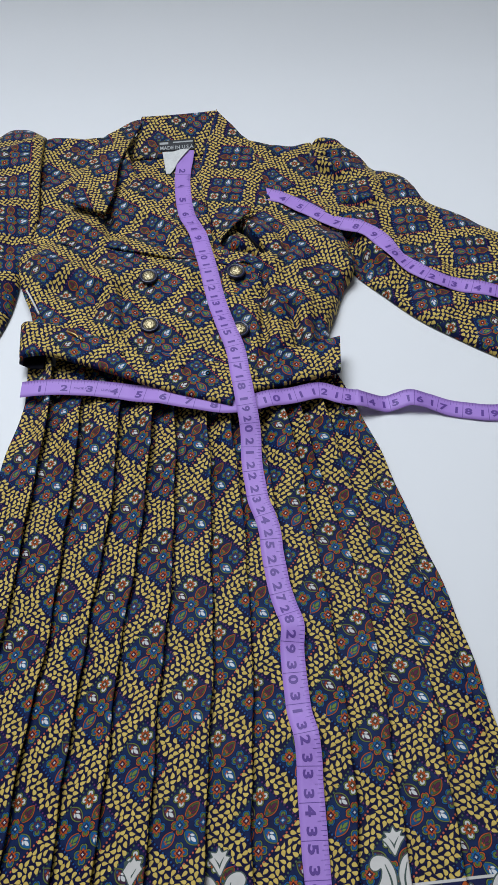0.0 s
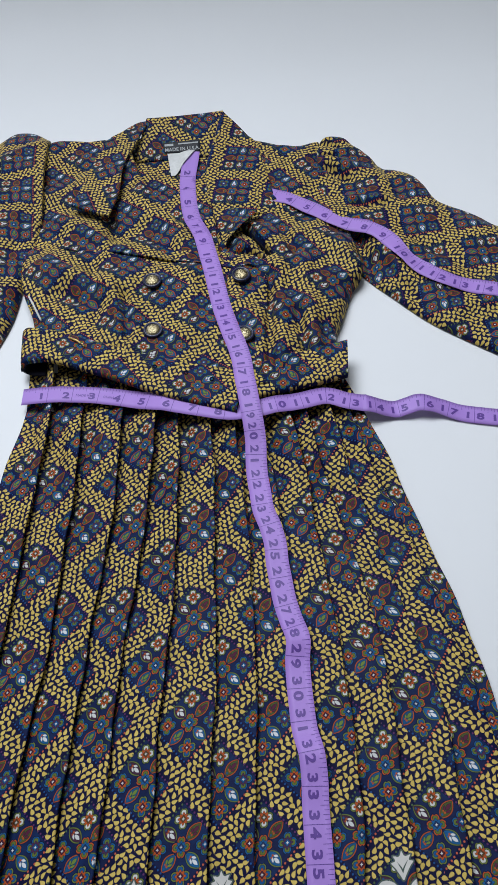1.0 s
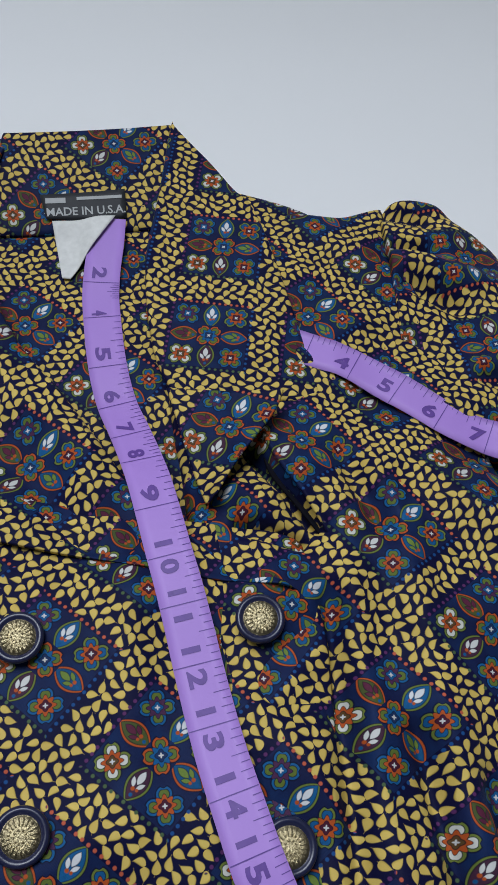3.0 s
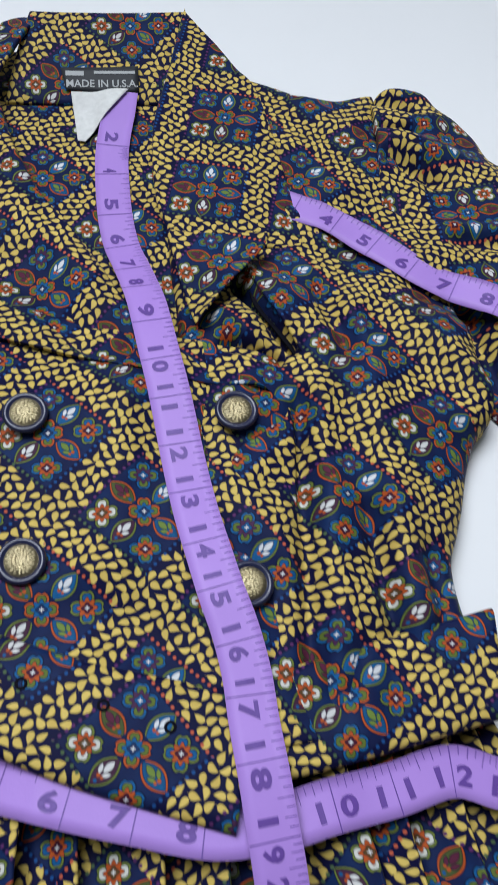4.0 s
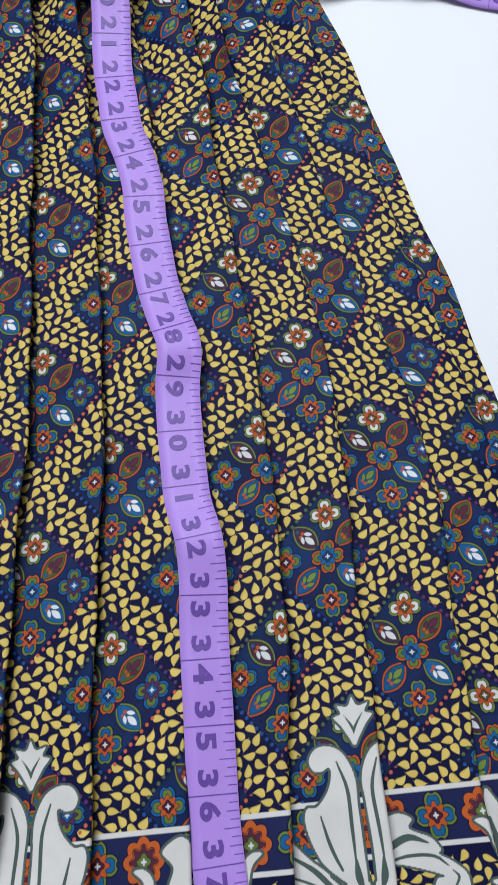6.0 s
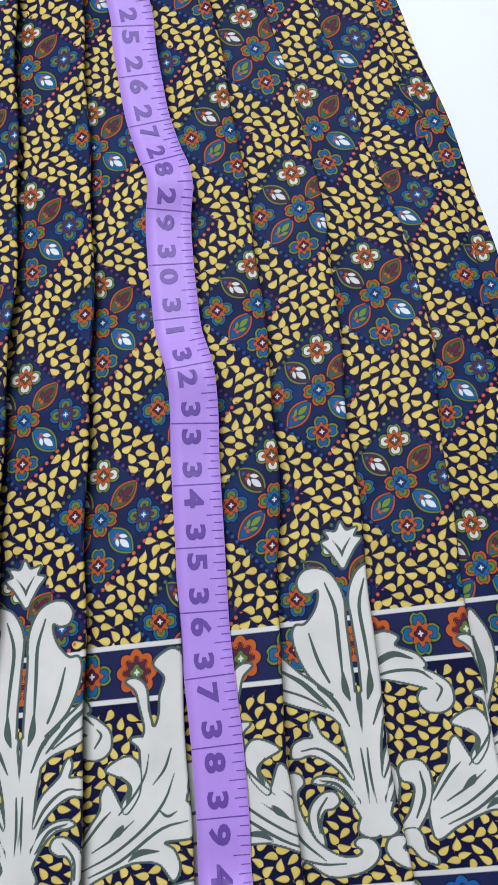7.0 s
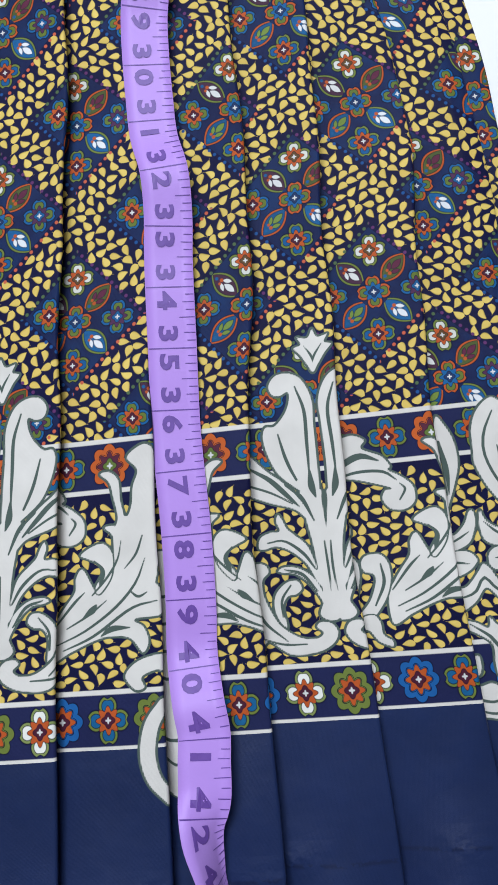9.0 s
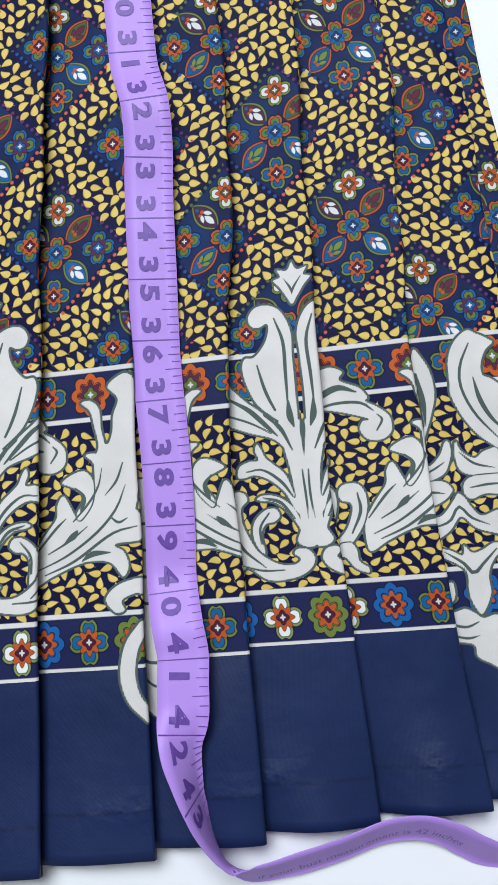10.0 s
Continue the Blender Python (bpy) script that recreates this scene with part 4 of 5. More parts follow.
def right_z(x, y, s, q):
    edge = hill(q, 6)
    z = 0.006 + 0.006 * edge + 0.013 * np.clip((0.30 - y) / 0.10, 0, 1) * edge + 0.0050 * crumple(x, y, 8, 2) + 0.0008 * wrinkle(x, y, 24, 14)
    # folds running up from the waist
    z = z + ridge(x, y, 0.0338, 0.1834, 0.0194, 0.0512, -0.007, 0.005) + ridge(x, y, 0.0442, 0.1920, 0.0337, 0.0593, 0.006, 0.009)
    z = z + ridge(x, y, 0.0566, 0.1235, 0.0586, 0.0384, -0.008, 0.005) + ridge(x, y, 0.0708, 0.1892, 0.0672, 0.0563, 0.005, 0.01)
    z = z + ridge(x, y, 0.0805, 0.1022, 0.0787, 0.0367, -0.006, 0.005)
    z = z + ridge(x, y, 0.0945, 0.2350, 0.1373, 0.1824, 0.007, 0.01) + ridge(x, y, 0.0803, 0.2850, 0.1324, 0.2405, -0.004, 0.01)
    # the hollow beside the lapel and the roll next to it
    z = z + ridge(x, y, 0.0244, 0.2689, 0.0471, 0.2169, 0.004, 0.009) + ridge(x, y, 0.0139, 0.2613, 0.0357, 0.2181, -0.0135, 0.0034)
    z = z + ridge(x, y, 0.0034, 0.2215, 0.0271, 0.2102, -0.013, 0.0034) + ridge(x, y, -0.0003, 0.2414, 0.0148, 0.2261, 0.005, 0.008)
    return z + ridge(x, y, 0.0566, 0.2508, 0.0642, 0.2141, -0.007, 0.006) + ridge(x, y, 0.0566, 0.2294, 0.0850, 0.2554, 0.005, 0.012)


# upper left front: its lower edge is the dark slit across the chest
sheet("left_front", [(-0.225, 0.268), (-0.233, 0.290), (-0.231, 0.320), (-0.229, 0.38), (-0.224, 0.466), (-0.165, 0.461)],
      [(0.0195, 0.1877), (0.0034, 0.2030), (-0.0213, 0.2202), (-0.0439, 0.2500), (-0.0712, 0.3023), (-0.0973, 0.3498), (-0.1174, 0.4264)], 130, 130, left_z,
      lambda x, y: cloth_uv(x, y, -0.0884, 0.2667, 90), DRESS, None, "left front of the bodice", tuck=0.0025)
# right front with the buttoned edge underneath
sheet("right_front", [(-0.0294, 0.0273), (-0.0291, 0.1221), (-0.0194, 0.1986), (-0.0192, 0.2572), (-0.0190, 0.3258), (-0.0111, 0.3934), (0.0193, 0.4285)],
      [(0.092, 0.035), (0.093, 0.070), (0.0935, 0.097), (0.100, 0.112), (0.108, 0.130), (0.120, 0.158), (0.136, 0.187), (0.132, 0.28), (0.122, 0.377), (0.121, 0.417)], 260, 120, right_z,
      lambda x, y: cloth_uv(x, y, 0.0471, 0.1311, 75), DRESS, None, "right front of the bodice", sag=0.011)


def wrap_z(x, y, s, q):
    z = 0.0205 + 0.0044 * crumple(x, y, 8, 5) + 0.0007 * wrinkle(x, y, 26, 15) + 0.002 * hill(q, 8) + 0.003 * q ** 6
    z = z + ridge(x, y, -0.1193, 0.1892, -0.1200, 0.0825, 0.004, 0.01) + ridge(x, y, -0.1432, 0.1720, -0.1342, 0.0934, -0.006, 0.007)
    z = z + ridge(x, y, -0.0480, 0.1917, -0.0578, 0.1056, 0.003, 0.01) + ridge(x, y, -0.1617, 0.2430, -0.1530, 0.1338, -0.005, 0.007)
    # the cloth bunches up above the belt
    z = z + ridge(x, y, -0.140, 0.175, -0.134, 0.110, 0.010, 0.011) + ridge(x, y, -0.124, 0.170, -0.121, 0.108, -0.009, 0.005)
    z = z + ridge(x, y, -0.215, 0.225, -0.145, 0.190, 0.008, 0.014) + ridge(x, y, -0.205, 0.190, -0.160, 0.165, -0.006, 0.008)
    return z - 0.003 * np.clip((-0.12 - x) / 0.09, 0, 1) - 0.008 * np.clip((s - 0.80) / 0.2, 0, 1)


# the double-breasted front, which runs up under the other
sheet("wrap_front", [(-0.215, 0.105), (-0.222, 0.150), (-0.236, 0.195), (-0.240, 0.240), (-0.232, 0.290)],
      [(0.0137, 0.0330), (0.0175, 0.0796), (0.0233, 0.1219), (0.0281, 0.1647), (0.0281, 0.2150)], 110, 130, wrap_z,
      lambda x, y: cloth_uv(x, y, -0.0434, 0.1321, 88), DRESS, None, "double-breasted front with its buttons", tuck=0.003)


# ---- sleeves ----
def sleeve_z(x, y, s, q):
    z = 0.004 + (0.010 + 0.010 * np.clip((q - 0.55) / 0.4, 0, 1) * np.clip(1 - s * 2.2, 0, 1)) * hill(q, 3.0) + 0.0048 * crumple(x, y, 8, 7) * hill(q)
    # tucks of the gathered head and folds at the armhole
    z = z + ridge(x, y, 0.1210, 0.4096, 0.1417, 0.3983, -0.007, 0.0045) + ridge(x, y, 0.1229, 0.4180, 0.1511, 0.4115, 0.006, 0.006)
    z = z + ridge(x, y, 0.1219, 0.3556, 0.1436, 0.3395, -0.008, 0.005) + ridge(x, y, 0.1228, 0.3690, 0.1558, 0.3534, 0.006, 0.008)
    z = z + ridge(x, y, 0.1191, 0.3810, 0.1370, 0.3769, -0.008, 0.004) + ridge(x, y, 0.1418, 0.2896, 0.1796, 0.2833, -0.004, 0.005)
    z = z + ridge(x, y, 0.1417, 0.2973, 0.1843, 0.2924, 0.005, 0.006) + ridge(x, y, 0.1888, 0.3685, 0.2032, 0.2997, -0.005, 0.007)
    z = z + ridge(x, y, 0.1380, 0.2543, 0.1497, 0.1763, -0.013, 0.006) + ridge(x, y, 0.1560, 0.2523, 0.1801, 0.1684, 0.005, 0.01)
    return z + ridge(x, y, 0.1467, 0.2149, 0.1899, 0.1295, -0.005, 0.006) + ridge(x, y, 0.2083, 0.2226, 0.2849, 0.1296, -0.005, 0.008)


sheet("right_sleeve", [(0.100, 0.255), (0.136, 0.187), (0.164, 0.148), (0.194, 0.110), (0.224, 0.082), (0.264, 0.049), (0.34, -0.008), (0.42, -0.065)],
      [(0.117, 0.413), (0.130, 0.421), (0.143, 0.421), (0.158, 0.413), (0.179, 0.385), (0.195, 0.363), (0.221, 0.345), (0.234, 0.322), (0.245, 0.292), (0.283, 0.262), (0.315, 0.229), (0.45, 0.125)], 200, 120, sleeve_z,
      lambda x, y: cloth_uv(x, y, 0.1559, 0.3101, -45), DRESS, None, "long sleeve gathered at the shoulder")


def sleeve_l(x, y, s, q):
    z = 0.005 + 0.018 * hill(q, 2.8) + 0.004 * crumple(x, y, 8, 8) * hill(q)
    return z + ridge(x, y, -0.2350, 0.4513, -0.2731, 0.4261, 0.005, 0.008) + ridge(x, y, -0.2269, 0.3502, -0.2664, 0.2241, -0.004, 0.01)


sheet("left_sleeve", [(-0.222, 0.476), (-0.251, 0.498), (-0.283, 0.488), (-0.340, 0.41), (-0.39, 0.27), (-0.43, 0.15), (-0.46, 0.03)],
      [(-0.224, 0.300), (-0.228, 0.270), (-0.240, 0.229), (-0.253, 0.161), (-0.285, 0.09), (-0.33, 0.02), (-0.38, -0.05)], 110, 60, sleeve_l,
      lambda x, y: cloth_uv(x, y, -0.2552, 0.3635, 45), DRESS, None, "long sleeve gathered at the shoulder")


# ---- collar ----
def flat(h, amp=0.002, seed=3.0):
    return lambda x, y, s, q: h + amp * wrinkle(x, y, 9, seed) + 0.002 * hill(q, 4)


# back of the collar stands up behind the neck
def collar_back(x, y, s, q):
    return 0.005 + 0.019 * s ** 0.8 + 0.001 * (2 * q - 1) ** 2


sheet("collar_back", [(-0.1108, 0.4207), (-0.1049, 0.4445), (-0.0990, 0.4663), (-0.0941, 0.4813)],
      [(-0.0109, 0.4178), (-0.0051, 0.4413), (0.0000, 0.4656), (0.0022, 0.4822)], 24, 40, collar_back,
      lambda x, y: cloth_uv(x, y, -0.0321, 0.4721, 90), DRESS, None, "back of the turned collar", tuck=0.002)
sheet("left_collar", [(-0.095, 0.485), (-0.122, 0.467), (-0.150, 0.440), (-0.169, 0.377), (-0.186, 0.320)],
      [(-0.093, 0.475), (-0.113, 0.424), (-0.126, 0.382), (-0.130, 0.339), (-0.142, 0.292)], 60, 30,
      lambda x, y, s, q: 0.026 - 0.003 * s - 0.006 * np.exp(-s / 0.05) + 0.002 * wrinkle(x, y, 9, 4) - 0.003 * (1 - q) + 0.010 * s ** 3, lambda x, y: cloth_uv(x, y, -0.1414, 0.3898, 60), DRESS, None,
      "pointed left collar leaf folded outward", tuck=0.004)
sheet("right_collar", [(0.0038, 0.4837), (-0.0089, 0.4321), (-0.0225, 0.3801), (-0.0246, 0.3264), (-0.0172, 0.2942)],
      [(0.004, 0.480), (0.013, 0.463), (0.0225, 0.446), (0.0315, 0.428), (0.041, 0.411), (0.048, 0.362), (0.052, 0.325), (0.0545, 0.286)], 60, 40,
      lambda x, y, s, q: 0.0265 - 0.0085 * s + 0.002 * wrinkle(x, y, 9, 6) * np.clip(s * 6, 0, 1) - 0.002 * q * s, lambda x, y: cloth_uv(x, y, 0.0200, 0.3866, 120), DRESS, None,
      "pointed right collar leaf folded outward", tuck=0.004)
# lapel below the notch, its free edge standing up over a dark hollow
sheet("right_lapel", [(-0.0210, 0.2985), (-0.0182, 0.2786), (-0.0154, 0.2587), (-0.0127, 0.2437), (-0.0108, 0.2347)],
      [(0.0320, 0.2847), (0.0263, 0.2746), (0.0158, 0.2631), (0.0035, 0.2498), (-0.0079, 0.2344)], 50, 40,
      lambda x, y, s, q: 0.0215 + 0.0095 * q ** 1.5 + 0.001 * wrinkle(x, y, 20, 3), lambda x, y: cloth_uv(x, y, 0.0045, 0.2702, 100), DRESS, None,
      "lapel rolled at the edge", tuck=0.0025)


# hollow's shade, put in as a dark strip under the roll beside the lapel
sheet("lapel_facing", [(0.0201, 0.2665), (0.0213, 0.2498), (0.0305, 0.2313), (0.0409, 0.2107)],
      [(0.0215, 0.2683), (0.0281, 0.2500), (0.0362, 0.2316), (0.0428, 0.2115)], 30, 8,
      lambda x, y, s, q: 0.0165 + 0 * x, lambda x, y: cloth_uv(x, y, 0, 0, 0), DRESS, LINING_AND_SHADE, "dark strip standing for shade in the hollow beside the lapel", tuck=0.002)
sheet("lapel_roll", [(0.0196, 0.2704), (0.0248, 0.2513), (0.0329, 0.2329), (0.0414, 0.2116)],
      [(0.0424, 0.2796), (0.0528, 0.2590), (0.0575, 0.2351), (0.0556, 0.2111)], 50, 30,
      lambda x, y, s, q: 0.0265 - 0.014 * q ** 1.3 - 0.004 * (2 * s - 1) ** 2 + 0.001 * wrinkle(x, y, 18, 4),
      lambda x, y: cloth_uv(x, y, 0.0471, 0.1311, 75), DRESS, None, "soft roll of the front beside the lapel", tuck=0.004)


# ---- belt ----
def belt_left(x, y, s, q):
    return 0.0265 + 0.0015 * wrinkle(x, y, 6, 9) + 0.002 * hill(q, 6) + 0.004 * np.clip((-0.17 - x) / 0.06, 0, 1) - 0.007 * np.clip((-0.222 - x) / 0.009, 0, 1) ** 2


sheet("belt_end", [(-0.230, 0.086), (-0.204, 0.087), (-0.168, 0.073), (-0.134, 0.056), (-0.106, 0.040), (-0.078, 0.026), (-0.046, 0.013), (-0.018, 0.002)],
      [(-0.231, 0.133), (-0.193, 0.124), (-0.139, 0.100), (-0.099, 0.081), (-0.060, 0.066), (-0.004, 0.050)], 90, 26, belt_left,
      lambda x, y: cloth_uv(x, y, -0.0533, 0.0349, 78), DRESS, None, "loose belt end with eyelet holes")
# the inside of the belt's turned end, seen in the loop
sheet("belt_lining", [(-0.233, 0.088), (-0.222, 0.082), (-0.208, 0.080)], [(-0.232, 0.128), (-0.218, 0.122), (-0.205, 0.115)], 30, 12,
      lambda x, y, s, q: 0.0145 + 0.0015 * np.sin(x * 70), lambda x, y: cloth_uv(x, y, 0, 0, 0), DRESS, LINING_AND_SHADE, "dark inside of the turned belt end", tuck=0.003)
sheet("belt", [(-0.020, 0.020), (0.007, 0.019), (0.048, 0.024), (0.094, 0.031)],
      [(-0.016, 0.060), (0.018, 0.060), (0.057, 0.067), (0.100, 0.074)], 60, 24,
      lambda x, y, s, q: 0.0255 + 0.0015 * wrinkle(x, y, 7, 11) + 0.002 * hill(q, 6) + 0.003 * np.clip((x - 0.06) / 0.045, 0, 1) ** 1.5 + ridge(x, y, 0.0347, 0.0733, 0.0290, 0.0485, -0.006, 0.004) + ridge(x, y, 0.0443, 0.0678, 0.0395, 0.0401, 0.003, 0.006), lambda x, y: cloth_uv(x, y, 0.0328, 0.0453, 80), DRESS, None,
      "belt of the same print round the waist")

bpy.context.view_layer.update()


def top_z(x, y):
    hit, place, *_ = scene.ray_cast(bpy.context.evaluated_depsgraph_get(), Vector((x, y, 0.5)), Vector((0, 0, -1)))
    return place.z if hit else 0.0


# ---- buttons, label, tag ----
def lathe(name, profile, mat, parent, label="", seg=40):
    bm = bmesh.new()
    rings = []
    for r, z in profile:
        rings.append([bm.verts.new((r * math.cos(6.28319 * i / seg), r * math.sin(6.28319 * i / seg), z)) for i in range(seg)])
    for a, b in zip(rings[:-1], rings[1:]):
        for i in range(seg):
            bm.faces.new((a[i], a[(i + 1) % seg], b[(i + 1) % seg], b[i]))
    bm.faces.new(rings[-1])
    return part(name, bm, mat, parent, label)


def build_button(x, y, tilt):
    base = part("button", bmesh.new(), BUTTON, DRESS, "navy shank button with a textured gold centre")
    bm = bmesh.new()
    seg = 44
    prof = [(0.004, 0.0), (0.0080, 0.0008), (0.0097, 0.0024), (0.0102, 0.0040), (0.0098, 0.0052), (0.0088, 0.0057), (0.0078, 0.0052), (0.0070, 0.0046), (0.0, 0.0044)]
    rings = [[bm.verts.new((max(r, 1e-5) * math.cos(6.28319 * i / seg), max(r, 1e-5) * math.sin(6.28319 * i / seg), z)) for i in range(seg)] for r, z in prof]
    for a, b in zip(rings[:-1], rings[1:]):
        for i in range(seg):
            bm.faces.new((a[i], a[(i + 1) % seg], b[(i + 1) % seg], b[i]))
    bm.to_mesh(base.data)
    bm.free()
    base.data.polygons.foreach_set("use_smooth", [True] * len(base.data.polygons))
    base.matrix_world = pose(x, y, top_z(x, y) - 0.0005, tilt, 0, 20)
    dome = [(0.0071, 0.0044), (0.0070, 0.0050)] + [(0.0067 * math.cos(a), 0.0050 + 0.0016 * math.sin(a)) for a in np.linspace(0, 1.5, 9)]
    lathe("gold_centre", dome, GOLD, base, "stamped gold dome")
    # stamped rays and rings on the dome
    bm = bmesh.new()
    for i in range(20):
        m = pose(0, 0, 0, 0, 0, i * 18) @ pose(0.0048, 0, 0.0061, 0, 17, 0)
        bmesh.ops.create_cube(bm, size=1, matrix=m @ Matrix.Diagonal((0.0028, 0.00050, 0.0007, 1)))
    for i in range(9):
        m = pose(0, 0, 0, 0, 0, i * 40) @ pose(0.0022, 0, 0.0066)
        bmesh.ops.create_icosphere(bm, subdivisions=1, radius=0.0005, matrix=m)
    part("stamping", bm, GOLD, base)
    return base


for bx, by, bt in ((-0.094, 0.184, 4), (-0.095, 0.113, 4), (0.002, 0.177, 3), (-0.002, 0.094, 3)):
    build_button(bx, by, bt)


def on_cloth(pts, lift):
    return [(x, y, top_z(x, y) + lift) for x, y in pts]


def text_points(words, size, bold=0.0):
    """The built-in font's outline of some words as a flat mesh: vertices and faces, centred on the origin."""
    cu = bpy.data.curves.new("words", "FONT")
    cu.body, cu.size, cu.align_x, cu.align_y = words, size, "CENTER", "CENTER"
    cu.resolution_u, cu.offset = 3, bold
    ob = bpy.data.objects.new("words", cu)
    scene.collection.objects.link(ob)
    bpy.context.view_layer.update()
    me = ob.to_mesh()
    vs = [tuple(v.co) for v in me.vertices]
    fs = [tuple(p.vertices) for p in me.polygons]
    ob.to_mesh_clear()
    bpy.data.objects.remove(ob)
    bpy.data.curves.remove(cu)
    return vs, fs


def build_label():
    corners = smooth_line([(-0.0745, 0.4265), (-0.052, 0.4245), (-0.0295, 0.4240)], 14), smooth_line([(-0.0770, 0.4405), (-0.053, 0.4405), (-0.0290, 0.4410)], 14)
    tilt = lambda x, y: top_z(x, y) + 0.0022
    grid = [corners[0] + (corners[1] - corners[0]) * t for t in np.linspace(0, 1, 7)]
    vs = [(x, y, tilt(x, y)) for row in grid for x, y in row]
    lab = mesh_object("brand_label", vs, grid_faces(7, 14), LABEL_BLACK, DRESS, "black woven neck label with grey lettering")
    mod = lab.modifiers.new("thick", "SOLIDIFY")
    mod.thickness = 0.0007
    vs, fs = text_points("MADE IN U.S.A.", 0.0066, 0.0001)
    ang = radians(-1)
    place = lambda v, ox, oy: (ox + v[0] * math.cos(ang) - v[1] * math.sin(ang), oy + v[0] * math.sin(ang) + v[1] * math.cos(ang))
    pts = [place(v, -0.0520, 0.4292) for v in vs]
    mesh_object("lettering", [(x, y, top_z(x, y) + 0.0003) for x, y in pts], fs, LABEL_GREY, lab, smooth=False)
    # the name: a script mark and a line of small capitals, as plain bars
    bars, quads = [], []
    for ox, oy, w, h in ((-0.0690, 0.4362, 0.011, 0.0030), (-0.0450, 0.4366, 0.025, 0.0018)):
        base = len(bars)
        for r in (-0.4686, 0.5525):
            bars += [place((c * w, r * h), ox, oy) for c in np.linspace(-0.4686, 0.5525, 12)]
        quads += [[base + i, base + i + 1, base + i + 13, base + i + 12] for i in range(11)]
    mesh_object("name_bar", [(x, y, top_z(x, y) + 0.0003) for x, y in bars], quads, LABEL_GREY, lab, smooth=False)
    # care tag under the label, cut off aslant beside the tape
    rows = [smooth_line([(-0.0715 + 0.0030 * t, 0.4255 - 0.039 * t), (-0.0360 - 0.0280 * t, 0.4235 - 0.038 * t)], 20) for t in np.linspace(0, 1, 24)]
    zz = np.array([[top_z(x, y) for x, y in row] for row in rows])
    for turn in range(3):
        pad = np.pad(zz, 2, mode="edge")
        zz = np.max([pad[a:a + 24, b:b + 20] for a in range(1, 4) for b in range(1, 4)], axis=0) if turn == 0 else sum(pad[a:a + 24, b:b + 20] for a in range(5) for b in range(5)) / 25
    vs = [(x, y, zz[i, k] + 0.0016) for i, row in enumerate(rows) for k, (x, y) in enumerate(row)]
    tag = mesh_object("care_tag", vs, grid_faces(24, 20), TAG_WHITE, DRESS, "white care tag sewn under the neck label")
    mod = tag.modifiers.new("thick", "SOLIDIFY")
    mod.thickness = 0.0005


def tube(name, pts, radius, mat, parent, label=""):
    p = smooth_line(pts, 16)
    bm = bmesh.new()
    rings = []
    for i, c in enumerate(p):
        d = Vector(p[min(i + 1, 15)] - p[max(i - 1, 0)]).normalized()
        a = d.orthogonal().normalized()
        b = d.cross(a)
        rings.append([bm.verts.new(Vector(c) + radius * (a * math.cos(k * 1.0472) + b * math.sin(k * 1.0472))) for k in range(6)])
    for r, s in zip(rings[:-1], rings[1:]):
        for k in range(6):
            bm.faces.new((r[k], r[(k + 1) % 6], s[(k + 1) % 6], s[k]))
    bm.faces.new(rings[0][::-1])
    bm.faces.new(rings[-1])
    return part(name, bm, mat, parent, label)


z0 = top_z(-0.1723, 0.1017)
tube("belt_prong", [(-0.1818, 0.1132, z0 + 0.001), (-0.1723, 0.1055, z0 + 0.003), (-0.1647, 0.0981, z0 + 0.002)], 0.0011, PIN, DRESS, "brass buckle prong")
for hx, hy in ((-0.1238, 0.0752), (-0.0943, 0.0630), (-0.0637, 0.0518), (-0.0389, 0.0412)):
    ob = lathe("eyelet", [(0.0024, 0.0), (0.0024, 0.0006), (0.0014, 0.0006), (0.0010, -0.001)], LINING_AND_SHADE, DRESS)
    ob.matrix_world = pose(hx, hy, top_z(hx, hy))
tube("tag_string", [(-0.2269, 0.1783, 0.028), (-0.2195, 0.1598, 0.034), (-0.2111, 0.1394, 0.030)], 0.0011, TAG_WHITE, DRESS, "white plastic tag string")

bpy.context.view_layer.update()


# ---- measuring tapes ----
INCH = 0.0254
TAPE_W = 0.0197


class Ribbon:
    """A flat tape along a smooth path; width vectors and lift may vary on the way."""

    def __init__(self, pts, wide, n=420):
        p = smooth_line(pts, n)
        self.p = p
        run = np.r_[0, np.cumsum(np.linalg.norm(np.diff(p, axis=0), axis=1))]
        w = np.stack([np.interp(run, [x[0] for x in wide], [x[k] for x in wide]) for k in (1, 2, 3)], 1)
        t = np.gradient(p, axis=0)
        t /= np.linalg.norm(t, axis=1)[:, None]
        w = w - (w * t).sum(1)[:, None] * t
        self.w = w / np.linalg.norm(w, axis=1)[:, None]
        self.t = t
        self.n = np.cross(t, self.w)
        self.s = np.r_[0, np.cumsum(np.linalg.norm(np.diff(p, axis=0), axis=1))]

    def at(self, s, across, lift=0.0):
        f = [np.interp(s, self.s, a[:, k]) for a in (self.p, self.w, self.n) for k in range(3)]
        return (f[0] + f[3] * across + f[6] * lift, f[1] + f[4] * across + f[7] * lift, f[2] + f[5] * across + f[8] * lift)

    def mesh(self, name, parent, label):
        cols = np.linspace(-TAPE_W / 2, TAPE_W / 2, 5)
        vs = [tuple(self.p[i] + self.w[i] * c + self.n[i] * h) for h in (0.0002, -0.0002) for i in range(len(self.p)) for c in cols]
        k, m = len(self.p), 5
        g = grid_faces(k, m)
        faces = g + [[i + k * m for i in f[::-1]] for f in g]
        for i in range(k - 1):
            for c in (0, m - 1):
                a, b = i * m + c, (i + 1) * m + c
                faces.append((a, b, b + k * m, a + k * m))
        return mesh_object(name, vs, faces, TAPE, parent, label)


